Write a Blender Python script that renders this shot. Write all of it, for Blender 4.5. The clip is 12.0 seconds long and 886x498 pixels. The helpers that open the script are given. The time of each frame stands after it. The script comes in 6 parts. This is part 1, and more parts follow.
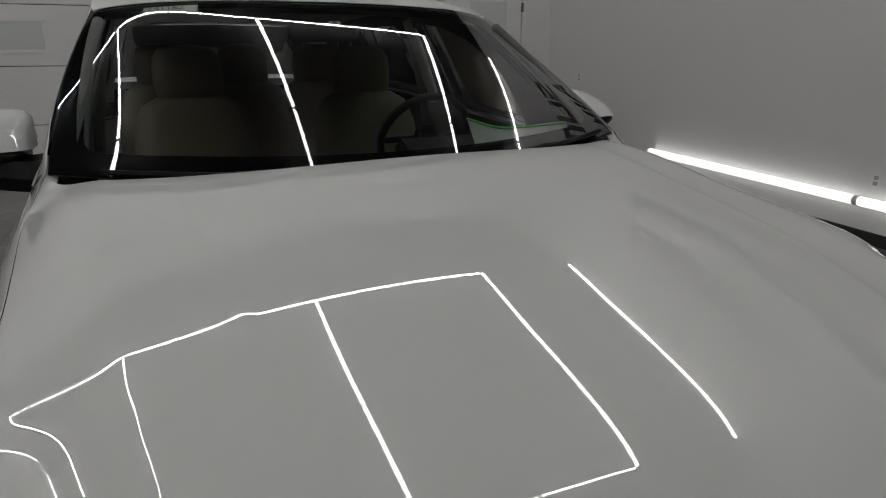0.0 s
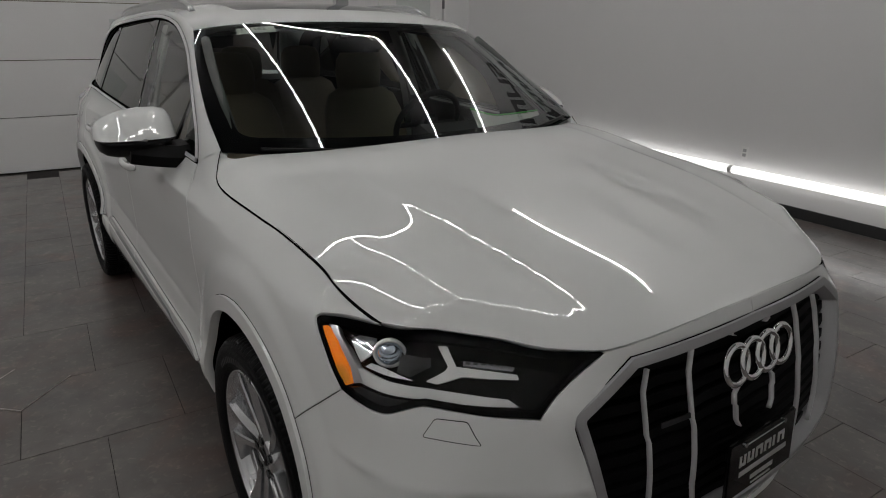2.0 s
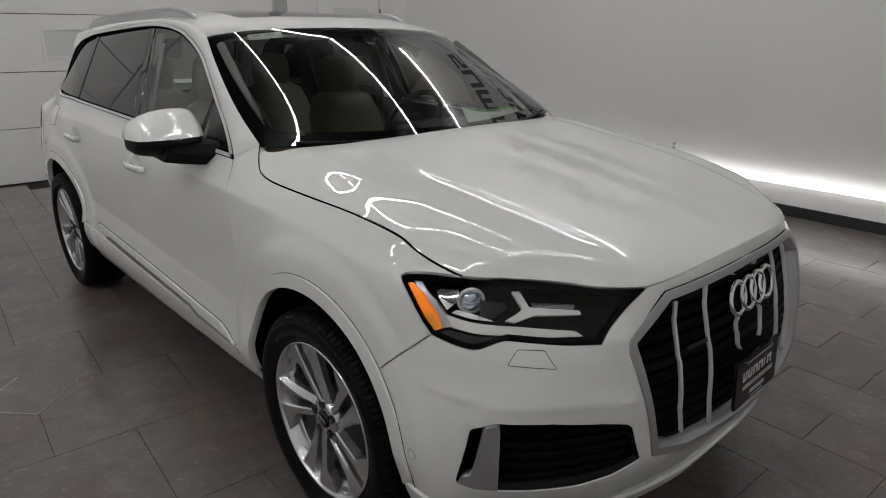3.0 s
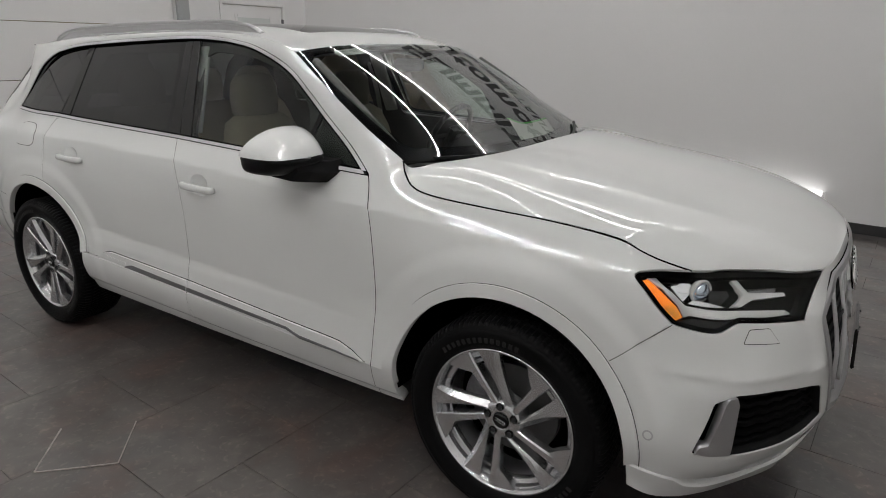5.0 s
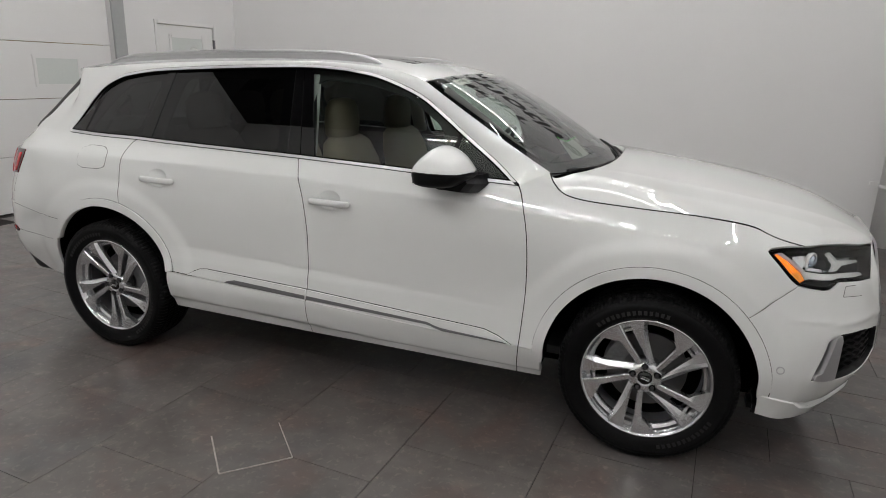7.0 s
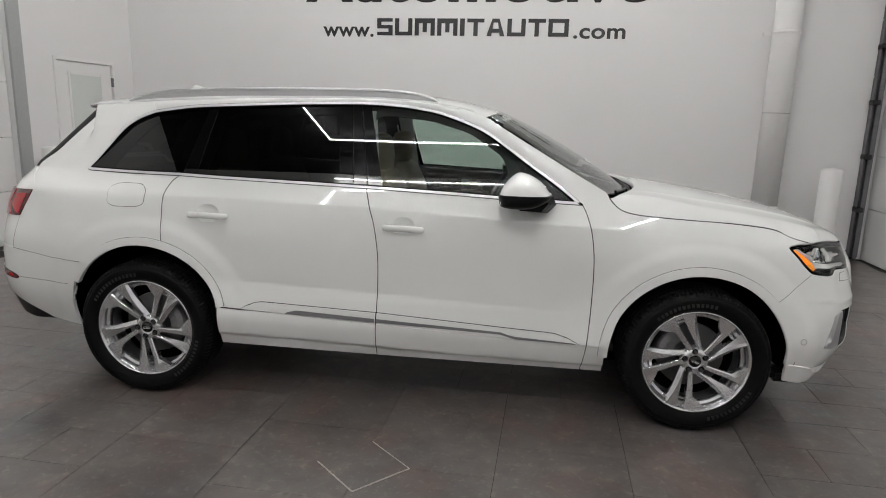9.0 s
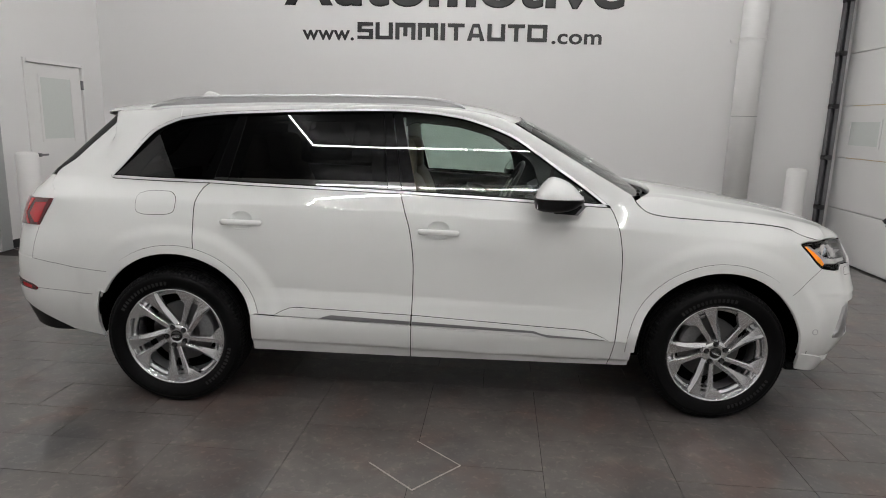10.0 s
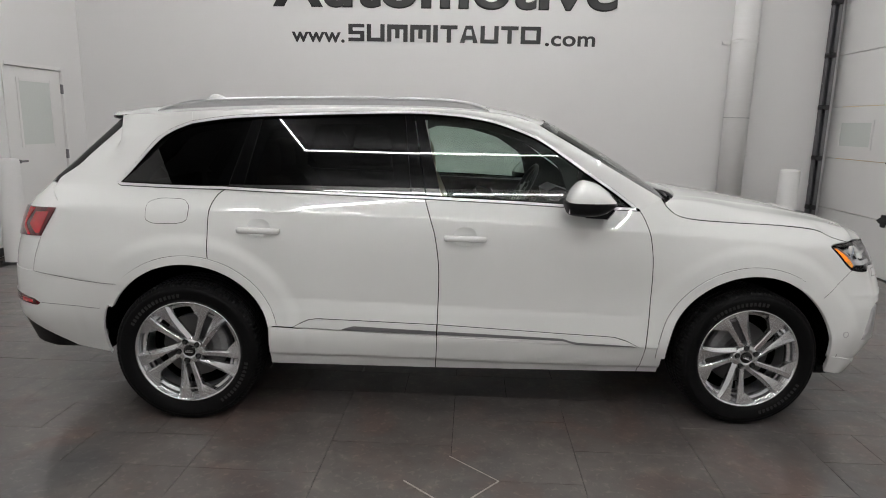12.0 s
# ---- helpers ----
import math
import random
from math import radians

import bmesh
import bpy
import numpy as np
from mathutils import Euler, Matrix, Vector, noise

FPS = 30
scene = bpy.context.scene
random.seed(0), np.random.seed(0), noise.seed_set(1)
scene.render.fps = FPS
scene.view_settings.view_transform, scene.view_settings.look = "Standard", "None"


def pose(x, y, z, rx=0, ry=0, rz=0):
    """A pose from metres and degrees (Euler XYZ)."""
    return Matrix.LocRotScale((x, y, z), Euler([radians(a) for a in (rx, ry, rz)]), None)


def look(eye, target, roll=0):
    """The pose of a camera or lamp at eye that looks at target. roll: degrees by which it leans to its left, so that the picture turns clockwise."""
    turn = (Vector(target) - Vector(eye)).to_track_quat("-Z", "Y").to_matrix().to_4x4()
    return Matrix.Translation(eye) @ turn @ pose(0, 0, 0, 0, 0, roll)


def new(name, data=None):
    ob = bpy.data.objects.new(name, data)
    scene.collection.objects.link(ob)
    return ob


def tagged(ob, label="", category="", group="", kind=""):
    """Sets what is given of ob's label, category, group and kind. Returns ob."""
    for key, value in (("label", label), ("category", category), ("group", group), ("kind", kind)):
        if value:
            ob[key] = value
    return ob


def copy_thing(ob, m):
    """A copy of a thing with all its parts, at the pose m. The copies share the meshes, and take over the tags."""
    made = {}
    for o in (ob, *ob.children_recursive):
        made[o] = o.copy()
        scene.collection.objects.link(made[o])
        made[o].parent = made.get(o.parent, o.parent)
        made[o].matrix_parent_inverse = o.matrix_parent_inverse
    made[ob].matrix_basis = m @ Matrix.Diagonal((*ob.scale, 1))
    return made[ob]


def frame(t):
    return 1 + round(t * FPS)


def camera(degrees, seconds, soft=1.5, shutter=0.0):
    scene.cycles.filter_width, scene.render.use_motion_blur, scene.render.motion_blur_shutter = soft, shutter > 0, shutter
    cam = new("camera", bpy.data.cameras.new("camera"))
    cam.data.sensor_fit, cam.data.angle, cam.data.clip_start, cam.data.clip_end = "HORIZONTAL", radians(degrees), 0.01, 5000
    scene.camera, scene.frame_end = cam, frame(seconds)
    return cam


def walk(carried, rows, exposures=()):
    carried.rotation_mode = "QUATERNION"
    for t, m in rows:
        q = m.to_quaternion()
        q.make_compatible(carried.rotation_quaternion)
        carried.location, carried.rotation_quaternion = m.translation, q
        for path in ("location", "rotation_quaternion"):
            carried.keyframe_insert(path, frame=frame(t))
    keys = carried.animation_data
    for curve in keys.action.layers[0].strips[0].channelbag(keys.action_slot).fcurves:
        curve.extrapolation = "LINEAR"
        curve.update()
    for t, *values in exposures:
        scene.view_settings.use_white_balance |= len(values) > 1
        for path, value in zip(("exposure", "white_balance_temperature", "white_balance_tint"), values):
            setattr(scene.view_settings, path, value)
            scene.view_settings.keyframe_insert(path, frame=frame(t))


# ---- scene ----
from mathutils.geometry import delaunay_2d_cdt as cdt
cam = camera(70.0, 12.0, soft=1.0)
PATH = [
    (0, (2.703, -0.461, 1.513), (0.95, 0.267, 0.883), 0.3),
    (0.5, (2.811, -0.537, 1.535), (1.066, 0.18, 0.87), 0.5),
    (1, (2.926, -0.792, 1.574), (1.239, 0.056, 0.915), 0.5),
    (1.5, (3.074, -1.012, 1.604), (1.442, -0.064, 0.942), 0.7),
    (2, (3.2, -1.213, 1.614), (1.595, -0.221, 0.951), 0.6),
    (2.5, (3.257, -1.441, 1.621), (1.717, -0.355, 0.951), 0.6),
    (2.7, (3.26, -1.544, 1.609), (1.746, -0.411, 0.955), 0.3),
    (4.3, (2.755, -2.146, 1.568), (1.475, -0.74, 0.946), 0.7),
    (4.5, (2.704, -2.286, 1.604), (1.467, -0.838, 0.993), 0.9),
    (5, (2.536, -2.497, 1.616), (1.4, -0.967, 1.01), 0.8),
    (5.5, (2.279, -2.69, 1.587), (1.239, -1.085, 1.004), 1.3),
    (6, (2.093, -2.982, 1.608), (1.153, -1.315, 1.024), 1.3),
    (6.5, (1.968, -3.286, 1.66), (1.099, -1.58, 1.08), 1.3),
    (7, (1.748, -3.482, 1.643), (0.974, -1.72, 1.101), 1.6),
    (7.2, (1.646, -3.562, 1.63), (0.919, -1.765, 1.139), 1.7),
    (8.8, (0.846, -4.079, 1.58), (0.487, -2.155, 1.169), 1.6),
    (9, (0.757, -4.115, 1.584), (0.437, -2.183, 1.177), 1.7),
    (9.5, (0.515, -4.237, 1.598), (0.282, -2.292, 1.195), 1.8),
    (10, (0.321, -4.261, 1.6), (0.157, -2.308, 1.201), 1.6),
    (10.5, (0.122, -4.177, 1.602), (-0.001, -2.222, 1.2), 1.6),
    (11, (0.019, -4.166, 1.615), (-0.081, -2.208, 1.216), 1.5),
    (11.5, (0.007, -4.196, 1.615), (-0.078, -2.237, 1.221), 1.5),
    (12, (0.039, -4.162, 1.589), (-0.045, -2.202, 1.202), 1.3),
]
EXPOSURES = [(0.0, -2.07), (1.0, -2.18), (1.5, -2.09), (2.5, -1.55), (4.5, -1.2), (5.0, -1.13), (6.5, -.88), (9.5, -.76), (12.0, -0.79)]
walk(cam, [(t, look(eye, target, roll)) for t, eye, target, roll in PATH], EXPOSURES)

# ---- world: a closed room, lit by its own tubes; a faint sky stands outside ----
world = bpy.data.worlds.new("sky")
scene.world = world
world.use_nodes = True
sky = world.node_tree.nodes.new("ShaderNodeTexSky")
sky.sky_type, sky.sun_disc = "NISHITA", False
world.node_tree.links.new(sky.outputs[0], world.node_tree.nodes["Background"].inputs[0])
world.node_tree.nodes["Background"].inputs[1].default_value = 0.05

TUBE_GLOW = 75.0
NORTH, WEST, EAST, SOUTH, CEIL = 4.43, -5.27, 4.57, -6.6, 5.80
CAR_TURN = 4.0


# ---- materials ----
def mat(name, colour, rough=0.5, metal=0.0, coat=0.0, grain=0.0, scale=40.0, bump=0.0, stain=0.0, stain_scale=2.0, rough_var=0.0, spec=0.5, coat_rough=0.03, per_object=0.0, place="Object"):
    m = bpy.data.materials.new(name)
    m.use_nodes = True
    nt = m.node_tree
    p = nt.nodes["Principled BSDF"]
    p.inputs["Base Color"].default_value = (*colour, 1)
    p.inputs["Roughness"].default_value = rough
    p.inputs["Metallic"].default_value = metal
    p.inputs["Specular IOR Level"].default_value = spec
    p.inputs["Coat Weight"].default_value = coat
    p.inputs["Coat Roughness"].default_value = coat_rough
    tex, geo = nt.nodes.new("ShaderNodeTexCoord"), nt.nodes.new("ShaderNodeNewGeometry")
    link = nt.links.new

    def noise_tex(sc, detail=4.0):
        n = nt.nodes.new("ShaderNodeTexNoise")
        n.inputs["Scale"].default_value, n.inputs["Detail"].default_value = sc, detail
        link(tex.outputs[place] if place == "Object" else geo.outputs["Position"], n.inputs["Vector"])
        return n

    col = None
    for amount, sc in ((grain, scale), (stain, stain_scale)):
        if amount:
            n = noise_tex(sc, 5.0)
            r = nt.nodes.new("ShaderNodeMapRange")
            r.inputs[1].default_value, r.inputs[2].default_value = 0.15, 0.85
            r.inputs[3].default_value, r.inputs[4].default_value = 1 - amount, 1 + amount
            link(n.outputs["Fac"], r.inputs[0])
            col = mult(nt, col, r.outputs[0])
    if per_object:
        info = nt.nodes.new("ShaderNodeObjectInfo")
        r = nt.nodes.new("ShaderNodeMapRange")
        r.inputs[3].default_value, r.inputs[4].default_value = 1 - per_object, 1 + per_object
        link(info.outputs["Random"], r.inputs[0])
        col = mult(nt, col, r.outputs[0])
    if col is not None:
        mx = nt.nodes.new("ShaderNodeMix")
        mx.data_type, mx.blend_type = "RGBA", "MULTIPLY"
        mx.inputs["Factor"].default_value = 1
        mx.inputs["A"].default_value = (*colour, 1)
        link(col, mx.inputs["B"])
        link(mx.outputs["Result"], p.inputs["Base Color"])
    if rough_var:
        n = noise_tex(stain_scale * 2.3)
        r = nt.nodes.new("ShaderNodeMapRange")
        r.inputs[1].default_value, r.inputs[2].default_value = 0.15, 0.85
        r.inputs[3].default_value, r.inputs[4].default_value = max(0.02, rough - rough_var), rough + rough_var
        link(n.outputs["Fac"], r.inputs[0])
        link(r.outputs[0], p.inputs["Roughness"])
    if bump:
        n = noise_tex(scale * 1.7, 3.0)
        b = nt.nodes.new("ShaderNodeBump")
        b.inputs["Strength"].default_value, b.inputs["Distance"].default_value = bump, 0.004
        link(n.outputs["Fac"], b.inputs["Height"])
        link(b.outputs[0], p.inputs["Normal"])
    return m


def mult(nt, a, b):
    if a is None:
        return b
    m = nt.nodes.new("ShaderNodeMath")
    m.operation = "MULTIPLY"
    nt.links.new(a, m.inputs[0])
    nt.links.new(b, m.inputs[1])
    return m.outputs[0]


def glass(name, tint, gloss=1.0, rough=0.0, ior=1.5):
    """Thin glass: clear or tinted, with a mirror layer that grows towards grazing angles."""
    m = bpy.data.materials.new(name)
    m.use_nodes = True
    nt = m.node_tree
    nt.nodes.remove(nt.nodes["Principled BSDF"])
    clear, shine, mix, fres = (nt.nodes.new("ShaderNode" + k) for k in ("BsdfTransparent", "BsdfGlossy", "MixShader", "Fresnel"))
    clear.inputs[0].default_value = (*tint, 1)
    shine.inputs["Color"].default_value = (gloss, gloss, gloss, 1)
    shine.inputs["Roughness"].default_value = rough
    fres.inputs[0].default_value = ior
    nt.links.new(fres.outputs[0], mix.inputs[0])
    nt.links.new(clear.outputs[0], mix.inputs[1])
    nt.links.new(shine.outputs[0], mix.inputs[2])
    nt.links.new(mix.outputs[0], nt.nodes["Material Output"].inputs[0])
    return m


def glow(name, colour, strength):
    m = bpy.data.materials.new(name)
    m.use_nodes = True
    p = m.node_tree.nodes["Principled BSDF"]
    p.inputs["Base Color"].default_value = (*colour, 1)
    p.inputs["Emission Color"].default_value = (*colour, 1)
    p.inputs["Emission Strength"].default_value = strength
    return m


PAINT = mat("white_car_paint", (.73, .74, .73), rough=.5, coat=1.0, spec=.15, coat_rough=.004)
PAINT.node_tree.nodes["Principled BSDF"].inputs["Coat IOR"].default_value = 1.85
GAP = mat("black_seal_and_gap_shade", (.002, .002, .002), rough=.85, grain=.2, spec=.05)
GAP.node_tree.nodes["Principled BSDF"].inputs["IOR"].default_value = 1.03
GLOSS_BLACK = mat("gloss_black", (.002, .002, .0022), rough=.018, spec=.5)
BRIGHT = mat("brushed_bright_trim", (.66, .66, .67), rough=.32, metal=.45, grain=.03, scale=300)
GRILLE_BLACK = mat("grille_black", (.0035, .0035, .0038), rough=.5, spec=.25, grain=.1)
GRILLE_BLACK.node_tree.nodes["Principled BSDF"].inputs["IOR"].default_value = 1.2
PLASTIC = mat("black_plastic", (.0055, .0055, .006), rough=.45, spec=.35, grain=.15, scale=400, bump=.05)
PLASTIC.node_tree.nodes["Principled BSDF"].inputs["IOR"].default_value = 1.3
SATIN = mat("satin_silver", (.55, .55, .56), rough=.28, metal=.9, grain=.04, scale=300)
# silver lamp bars and bezel, with their bright reflections put into a pale base
LIGHT_BAR = mat("pale_reflection_silver", (.78, .78, .77), rough=.22, metal=.25, coat=.5)
MATT_SILVER = mat("matt_silver_paint", (.46, .46, .47), rough=.34, metal=.75, grain=.05, scale=300)
CHROME = mat("chrome", (.86, .87, .88), rough=.05, metal=1.0)
INLAY = mat("grey_inlay", (.17, .17, .175), rough=.35, metal=.5, grain=.05, scale=300)
ALLOY = mat("silver_alloy", (.60, .605, .615), rough=.26, metal=.92, coat=.25, grain=.03, scale=200)
ALLOY_DARK = mat("shaded_alloy", (.30, .30, .31), rough=.4, metal=.7, grain=.06, scale=120)
RUBBER = mat("tyre_rubber", (.0042, .0042, .0045), rough=.5, spec=.22, grain=.3, scale=160, bump=.3, stain=.2, stain_scale=6)
STEEL = mat("brake_steel", (.13, .13, .13), rough=.42, metal=.9, grain=.1, scale=150)
RUBBER.node_tree.nodes["Principled BSDF"].inputs["IOR"].default_value = 1.3
CALIPER = mat("grey_caliper_casting", (.20, .20, .205), rough=.5, metal=.4, grain=.2, scale=70)
IRON = mat("cast_iron", (.035, .035, .037), rough=.6, metal=.5, grain=.2, scale=80)
TAN = mat("tan_leather", (.29, .235, .17), rough=.55, grain=.08, scale=250, bump=.12, stain=.06)
DARK_TRIM = mat("dark_cabin_trim", (.009, .009, .0095), rough=.62, grain=.15, scale=200, bump=.08)
LINER = mat("pale_headliner", (.50, .50, .48), rough=.9, grain=.06, scale=300)
GREY_LINING = mat("grey_pillar_cloth", (.11, .115, .11), rough=.9, grain=.08, scale=300)
AMBER = mat("amber_reflector", (.95, .27, .01), rough=.25, coat=.8, grain=.4, scale=70, bump=.5)
AMBER_LIT = mat("lit_amber_reflector", (1.0, .42, .03), rough=.12, coat=1.0, grain=.35, scale=140, bump=.08)
# no lamp: the emission stands in for light the reflector returns
AMBER.node_tree.nodes["Principled BSDF"].inputs["Emission Color"].default_value = (1, .20, .01, 1)
AMBER.node_tree.nodes["Principled BSDF"].inputs["Emission Strength"].default_value = 1.0
RED_LENS = mat("red_lens", (.45, .012, .02), rough=.15, coat=.9, grain=.15, scale=120)
DARK_RED = mat("dark_red_lens", (.10, .006, .01), rough=.15, coat=.9)
RUBBER_MARK = mat("raised_tyre_mark", (.0062, .0062, .0066), rough=.5)
# pale metallic base carries the lens's white-blue highlights
LENS_BLUE = mat("projector_lens", (.62, .70, .80), rough=.05, metal=.8, coat=1.0)
CLEAR = glass("clear_lens", (.97, .98, .98), ior=1.26)
WIND_GLASS = glass("windscreen_glass", (.66, .74, .70), ior=1.68)
SIDE_GLASS = glass("tinted_side_glass", (.62, .72, .67), ior=1.5)
REAR_GLASS = glass("rear_glass", (.30, .34, .32), ior=1.5)
DARK_GLASS = glass("privacy_glass", (.022, .023, .025), ior=1.5)
WALL = mat("white_wall_paint", (.74, .735, .735), rough=.55, grain=.012, scale=120, bump=.03, stain=.02, stain_scale=.7)
DOOR_WHITE = mat("white_door_enamel", (.76, .755, .75), rough=.42, grain=.015, scale=60, bump=.04, stain=.03, stain_scale=1.5)
TRIM_GREY = mat("grey_trim", (.36, .37, .37), rough=.5, grain=.05)
BASEBOARD = mat("black_vinyl_base", (.02, .02, .021), rough=.45, grain=.2, scale=30, stain=.2)
GALV = mat("galvanised_steel", (.20, .20, .21), rough=.45, metal=.8, grain=.2, scale=60)
DARK_CEILING = mat("dark_ceiling_paint", (.035, .035, .036), rough=.8, grain=.1, scale=8, stain=.1)
LETTER = mat("black_sign_letters", (.012, .012, .013), rough=.4, grain=.1)
GREY_PRINT = mat("grey_print", (.5, .5, .5), rough=.5)
PAPER = mat("white_paper", (.62, .62, .58), rough=.8, grain=.04)
GREEN_CARD = mat("green_card", (.06, .45, .05), rough=.5, grain=.05)
TUBE = glow("tube_light", (1.0, .984, .962), TUBE_GLOW)
SLIM_TUBE = glow("slim_tube_light", (1.0, .984, .962), TUBE_GLOW * 3.8)
STRIP = glow("strip_light", (1.0, .984, .962), 5.0)
GROUT = mat("dark_grout", (.030, .027, .026), rough=.95, spec=.1, grain=.2)
TILE = mat("grey_slate_tile", (.104, .092, .087), rough=.5, spec=.3, coat=1.0, coat_rough=.18, grain=.16, scale=9, bump=.02, stain=.34, stain_scale=1.9, rough_var=.05, per_object=.07, place="Position")


def rust_clouds(m, tint, scale, lo, hi):
    """Cloudy patches of another tint laid over a material's own colour."""
    nt = m.node_tree
    p, geo = nt.nodes["Principled BSDF"], nt.nodes.new("ShaderNodeNewGeometry")
    n, r, mx = nt.nodes.new("ShaderNodeTexNoise"), nt.nodes.new("ShaderNodeMapRange"), nt.nodes.new("ShaderNodeMix")
    n.inputs["Scale"].default_value, n.inputs["Detail"].default_value, n.inputs["Distortion"].default_value = scale, 6.0, .6
    r.inputs[1].default_value, r.inputs[2].default_value, r.inputs[3].default_value, r.inputs[4].default_value = lo, hi, 0, 1
    mx.data_type, mx.blend_type = "RGBA", "MULTIPLY"
    mx.inputs["B"].default_value = (*tint, 1)
    nt.links.new(geo.outputs["Position"], n.inputs["Vector"])
    nt.links.new(n.outputs["Fac"], r.inputs[0])
    nt.links.new(r.outputs[0], mx.inputs["Factor"])
    # the brightness at the reflector's lower end, painted as a lighter patch
    nt.links.new(p.inputs["Base Color"].links[0].from_socket, mx.inputs["A"])
    nt.links.new(mx.outputs["Result"], p.inputs["Base Color"])


TILE.node_tree.nodes["Principled BSDF"].inputs["Coat IOR"].default_value = 1.42
rust_clouds(TILE, (1.12, .93, .88), 2.6, .50, .66)
rust_clouds(TILE, (.78, .84, .90), 1.4, .52, .68)
rust_clouds(TILE, (.84, .83, .82), 6.0, .52, .70)
rust_clouds(TILE, (1.28, 1.25, 1.22), 9.0, .56, .74)
rust_clouds(TILE, (1.50, 1.46, 1.42), 34.0, .56, .74)
PALE_EDGE = mat("pale_tile_edge", (.34, .30, .28), rough=.8, grain=.3, scale=60)


# ---- builders ----
def mesh(name, verts, faces, material, smooth=True, normals=None):
    me = bpy.data.meshes.new(name)
    me.from_pydata([tuple(v) for v in verts], [], [tuple(f) for f in faces])
    me.materials.append(material)
    me.polygons.foreach_set("use_smooth", [smooth] * len(me.polygons))
    if normals is not None:
        me.normals_split_custom_set_from_vertices([tuple(n) for n in normals])
    me.update()
    return me


def part(name, shape, material, parent=None, label="", smooth=False, at=None):
    """Links a bmesh or a (verts, faces[, normals]) shape as one object, under a thing or a part where one is given."""
    if isinstance(shape, bmesh.types.BMesh):
        me = bpy.data.meshes.new(name)
        shape.to_mesh(me)
        shape.free()
        me.materials.append(material)
        me.polygons.foreach_set("use_smooth", [smooth] * len(me.polygons))
    elif isinstance(shape, bpy.types.Mesh):
        me = shape
    else:
        me = mesh(name, shape[0], shape[1], material, True if len(shape) > 2 else smooth, shape[2] if len(shape) > 2 else None)
    ob = new(name, me)
    if parent is not None:
        ob.parent = parent
    if at is not None:
        ob.matrix_basis = at
    if label:
        ob["label"] = label
    return ob


def thing(name, label, category, at=None, group="", kind=""):
    ob = new(name)
    ob.empty_display_size = .1
    if at is not None:
        ob.matrix_basis = at
    return tagged(ob, label, category, group, kind)


def box(x0, x1, y0, y1, z0, z1, bevel=0.0, segs=2):
    bm = bmesh.new()
    bmesh.ops.create_cube(bm, size=1)
    for v in bm.verts:
        v.co = ((x0 + x1) / 2 + v.co.x * (x1 - x0), (y0 + y1) / 2 + v.co.y * (y1 - y0), (z0 + z1) / 2 + v.co.z * (z1 - z0))
    if bevel:
        bmesh.ops.bevel(bm, geom=bm.edges[:], offset=bevel, segments=segs, affect="EDGES")
    return bm


def merge(*shapes):
    bm = shapes[0]
    for other in shapes[1:]:
        me = bpy.data.meshes.new("tmp")
        other.to_mesh(me)
        other.free()
        bm.from_mesh(me)
        bpy.data.meshes.remove(me)
    return bm


def rod(a, b, r, segs=12, r2=None):
    """A round bar from a to b."""
    a, b = Vector(a), Vector(b)
    bm = bmesh.new()
    bmesh.ops.create_cone(bm, cap_ends=True, segments=segs, radius1=r, radius2=r if r2 is None else r2, depth=(b - a).length)
    bmesh.ops.transform(bm, matrix=Matrix.Translation((a + b) / 2) @ (b - a).to_track_quat("Z", "Y").to_matrix().to_4x4(), verts=bm.verts[:])
    return bm


def lathe(profile, segs=64, axis="Y", closed=False, wobble=None):
    """Turns (radius, offset) pairs round an axis through the origin."""
    verts, faces = [], []
    n = len(profile)
    for i in range(segs):
        a = 2 * math.pi * i / segs
        for k, (r, o) in enumerate(profile):
            if wobble:
                r += wobble(i, k)
            c, s = r * math.cos(a), r * math.sin(a)
            verts.append((c, o, s) if axis == "Y" else (c, s, o))
    for i in range(segs):
        j = (i + 1) % segs
        for k in range(n if closed else n - 1):
            l = (k + 1) % n
            q = (i * n + k, i * n + l, j * n + l, j * n + k)
            faces.append(q if axis == "Y" else q[::-1])
    return verts, faces


def spline(points, per=6, closed=False):
    """A smooth curve through the points."""
    p = np.array(points, float)
    if len(p) < 3:
        return p
    ext = np.vstack([p[-1], p, p[0], p[1]]) if closed else np.vstack([2 * p[0] - p[1], p, 2 * p[-1] - p[-2]])
    out = []
    for i in range(len(ext) - 3):
        a, b, c, d = ext[i:i + 4]
        for t in np.arange(per) / per:
            out.append(.5 * (2 * b + (c - a) * t + (2 * a - 5 * b + 4 * c - d) * t * t + (3 * b - a - 3 * c + d) * t ** 3))
    if not closed:
        out.append(p[-1])
    return np.array(out)


def join(*runs):
    """One outline from several runs of points, without doubled corners."""
    out = []
    for run in runs:
        for q in np.atleast_2d(np.array(run, float)):
            if not out or np.hypot(*(q - out[-1])) > 1e-5:
                out.append(q)
    if np.hypot(*(out[0] - out[-1])) < 1e-5:
        out.pop()
    return np.array(out)


def area(poly):
    x, y = poly[:, 0], poly[:, 1]
    return .5 * np.sum(x * np.roll(y, -1) - y * np.roll(x, -1))


def inset(poly, d):
    """The outline moved inwards by d."""
    p = poly if area(poly) > 0 else poly[::-1]
    e = np.roll(p, -1, 0) - p
    n = np.stack([-e[:, 1], e[:, 0]], 1) / np.maximum(np.hypot(e[:, 0], e[:, 1]), 1e-9)[:, None]
    m = n + np.roll(n, 1, 0)
    m /= np.maximum((m ** 2).sum(1) / 2, .35)[:, None]
    return p + m * d


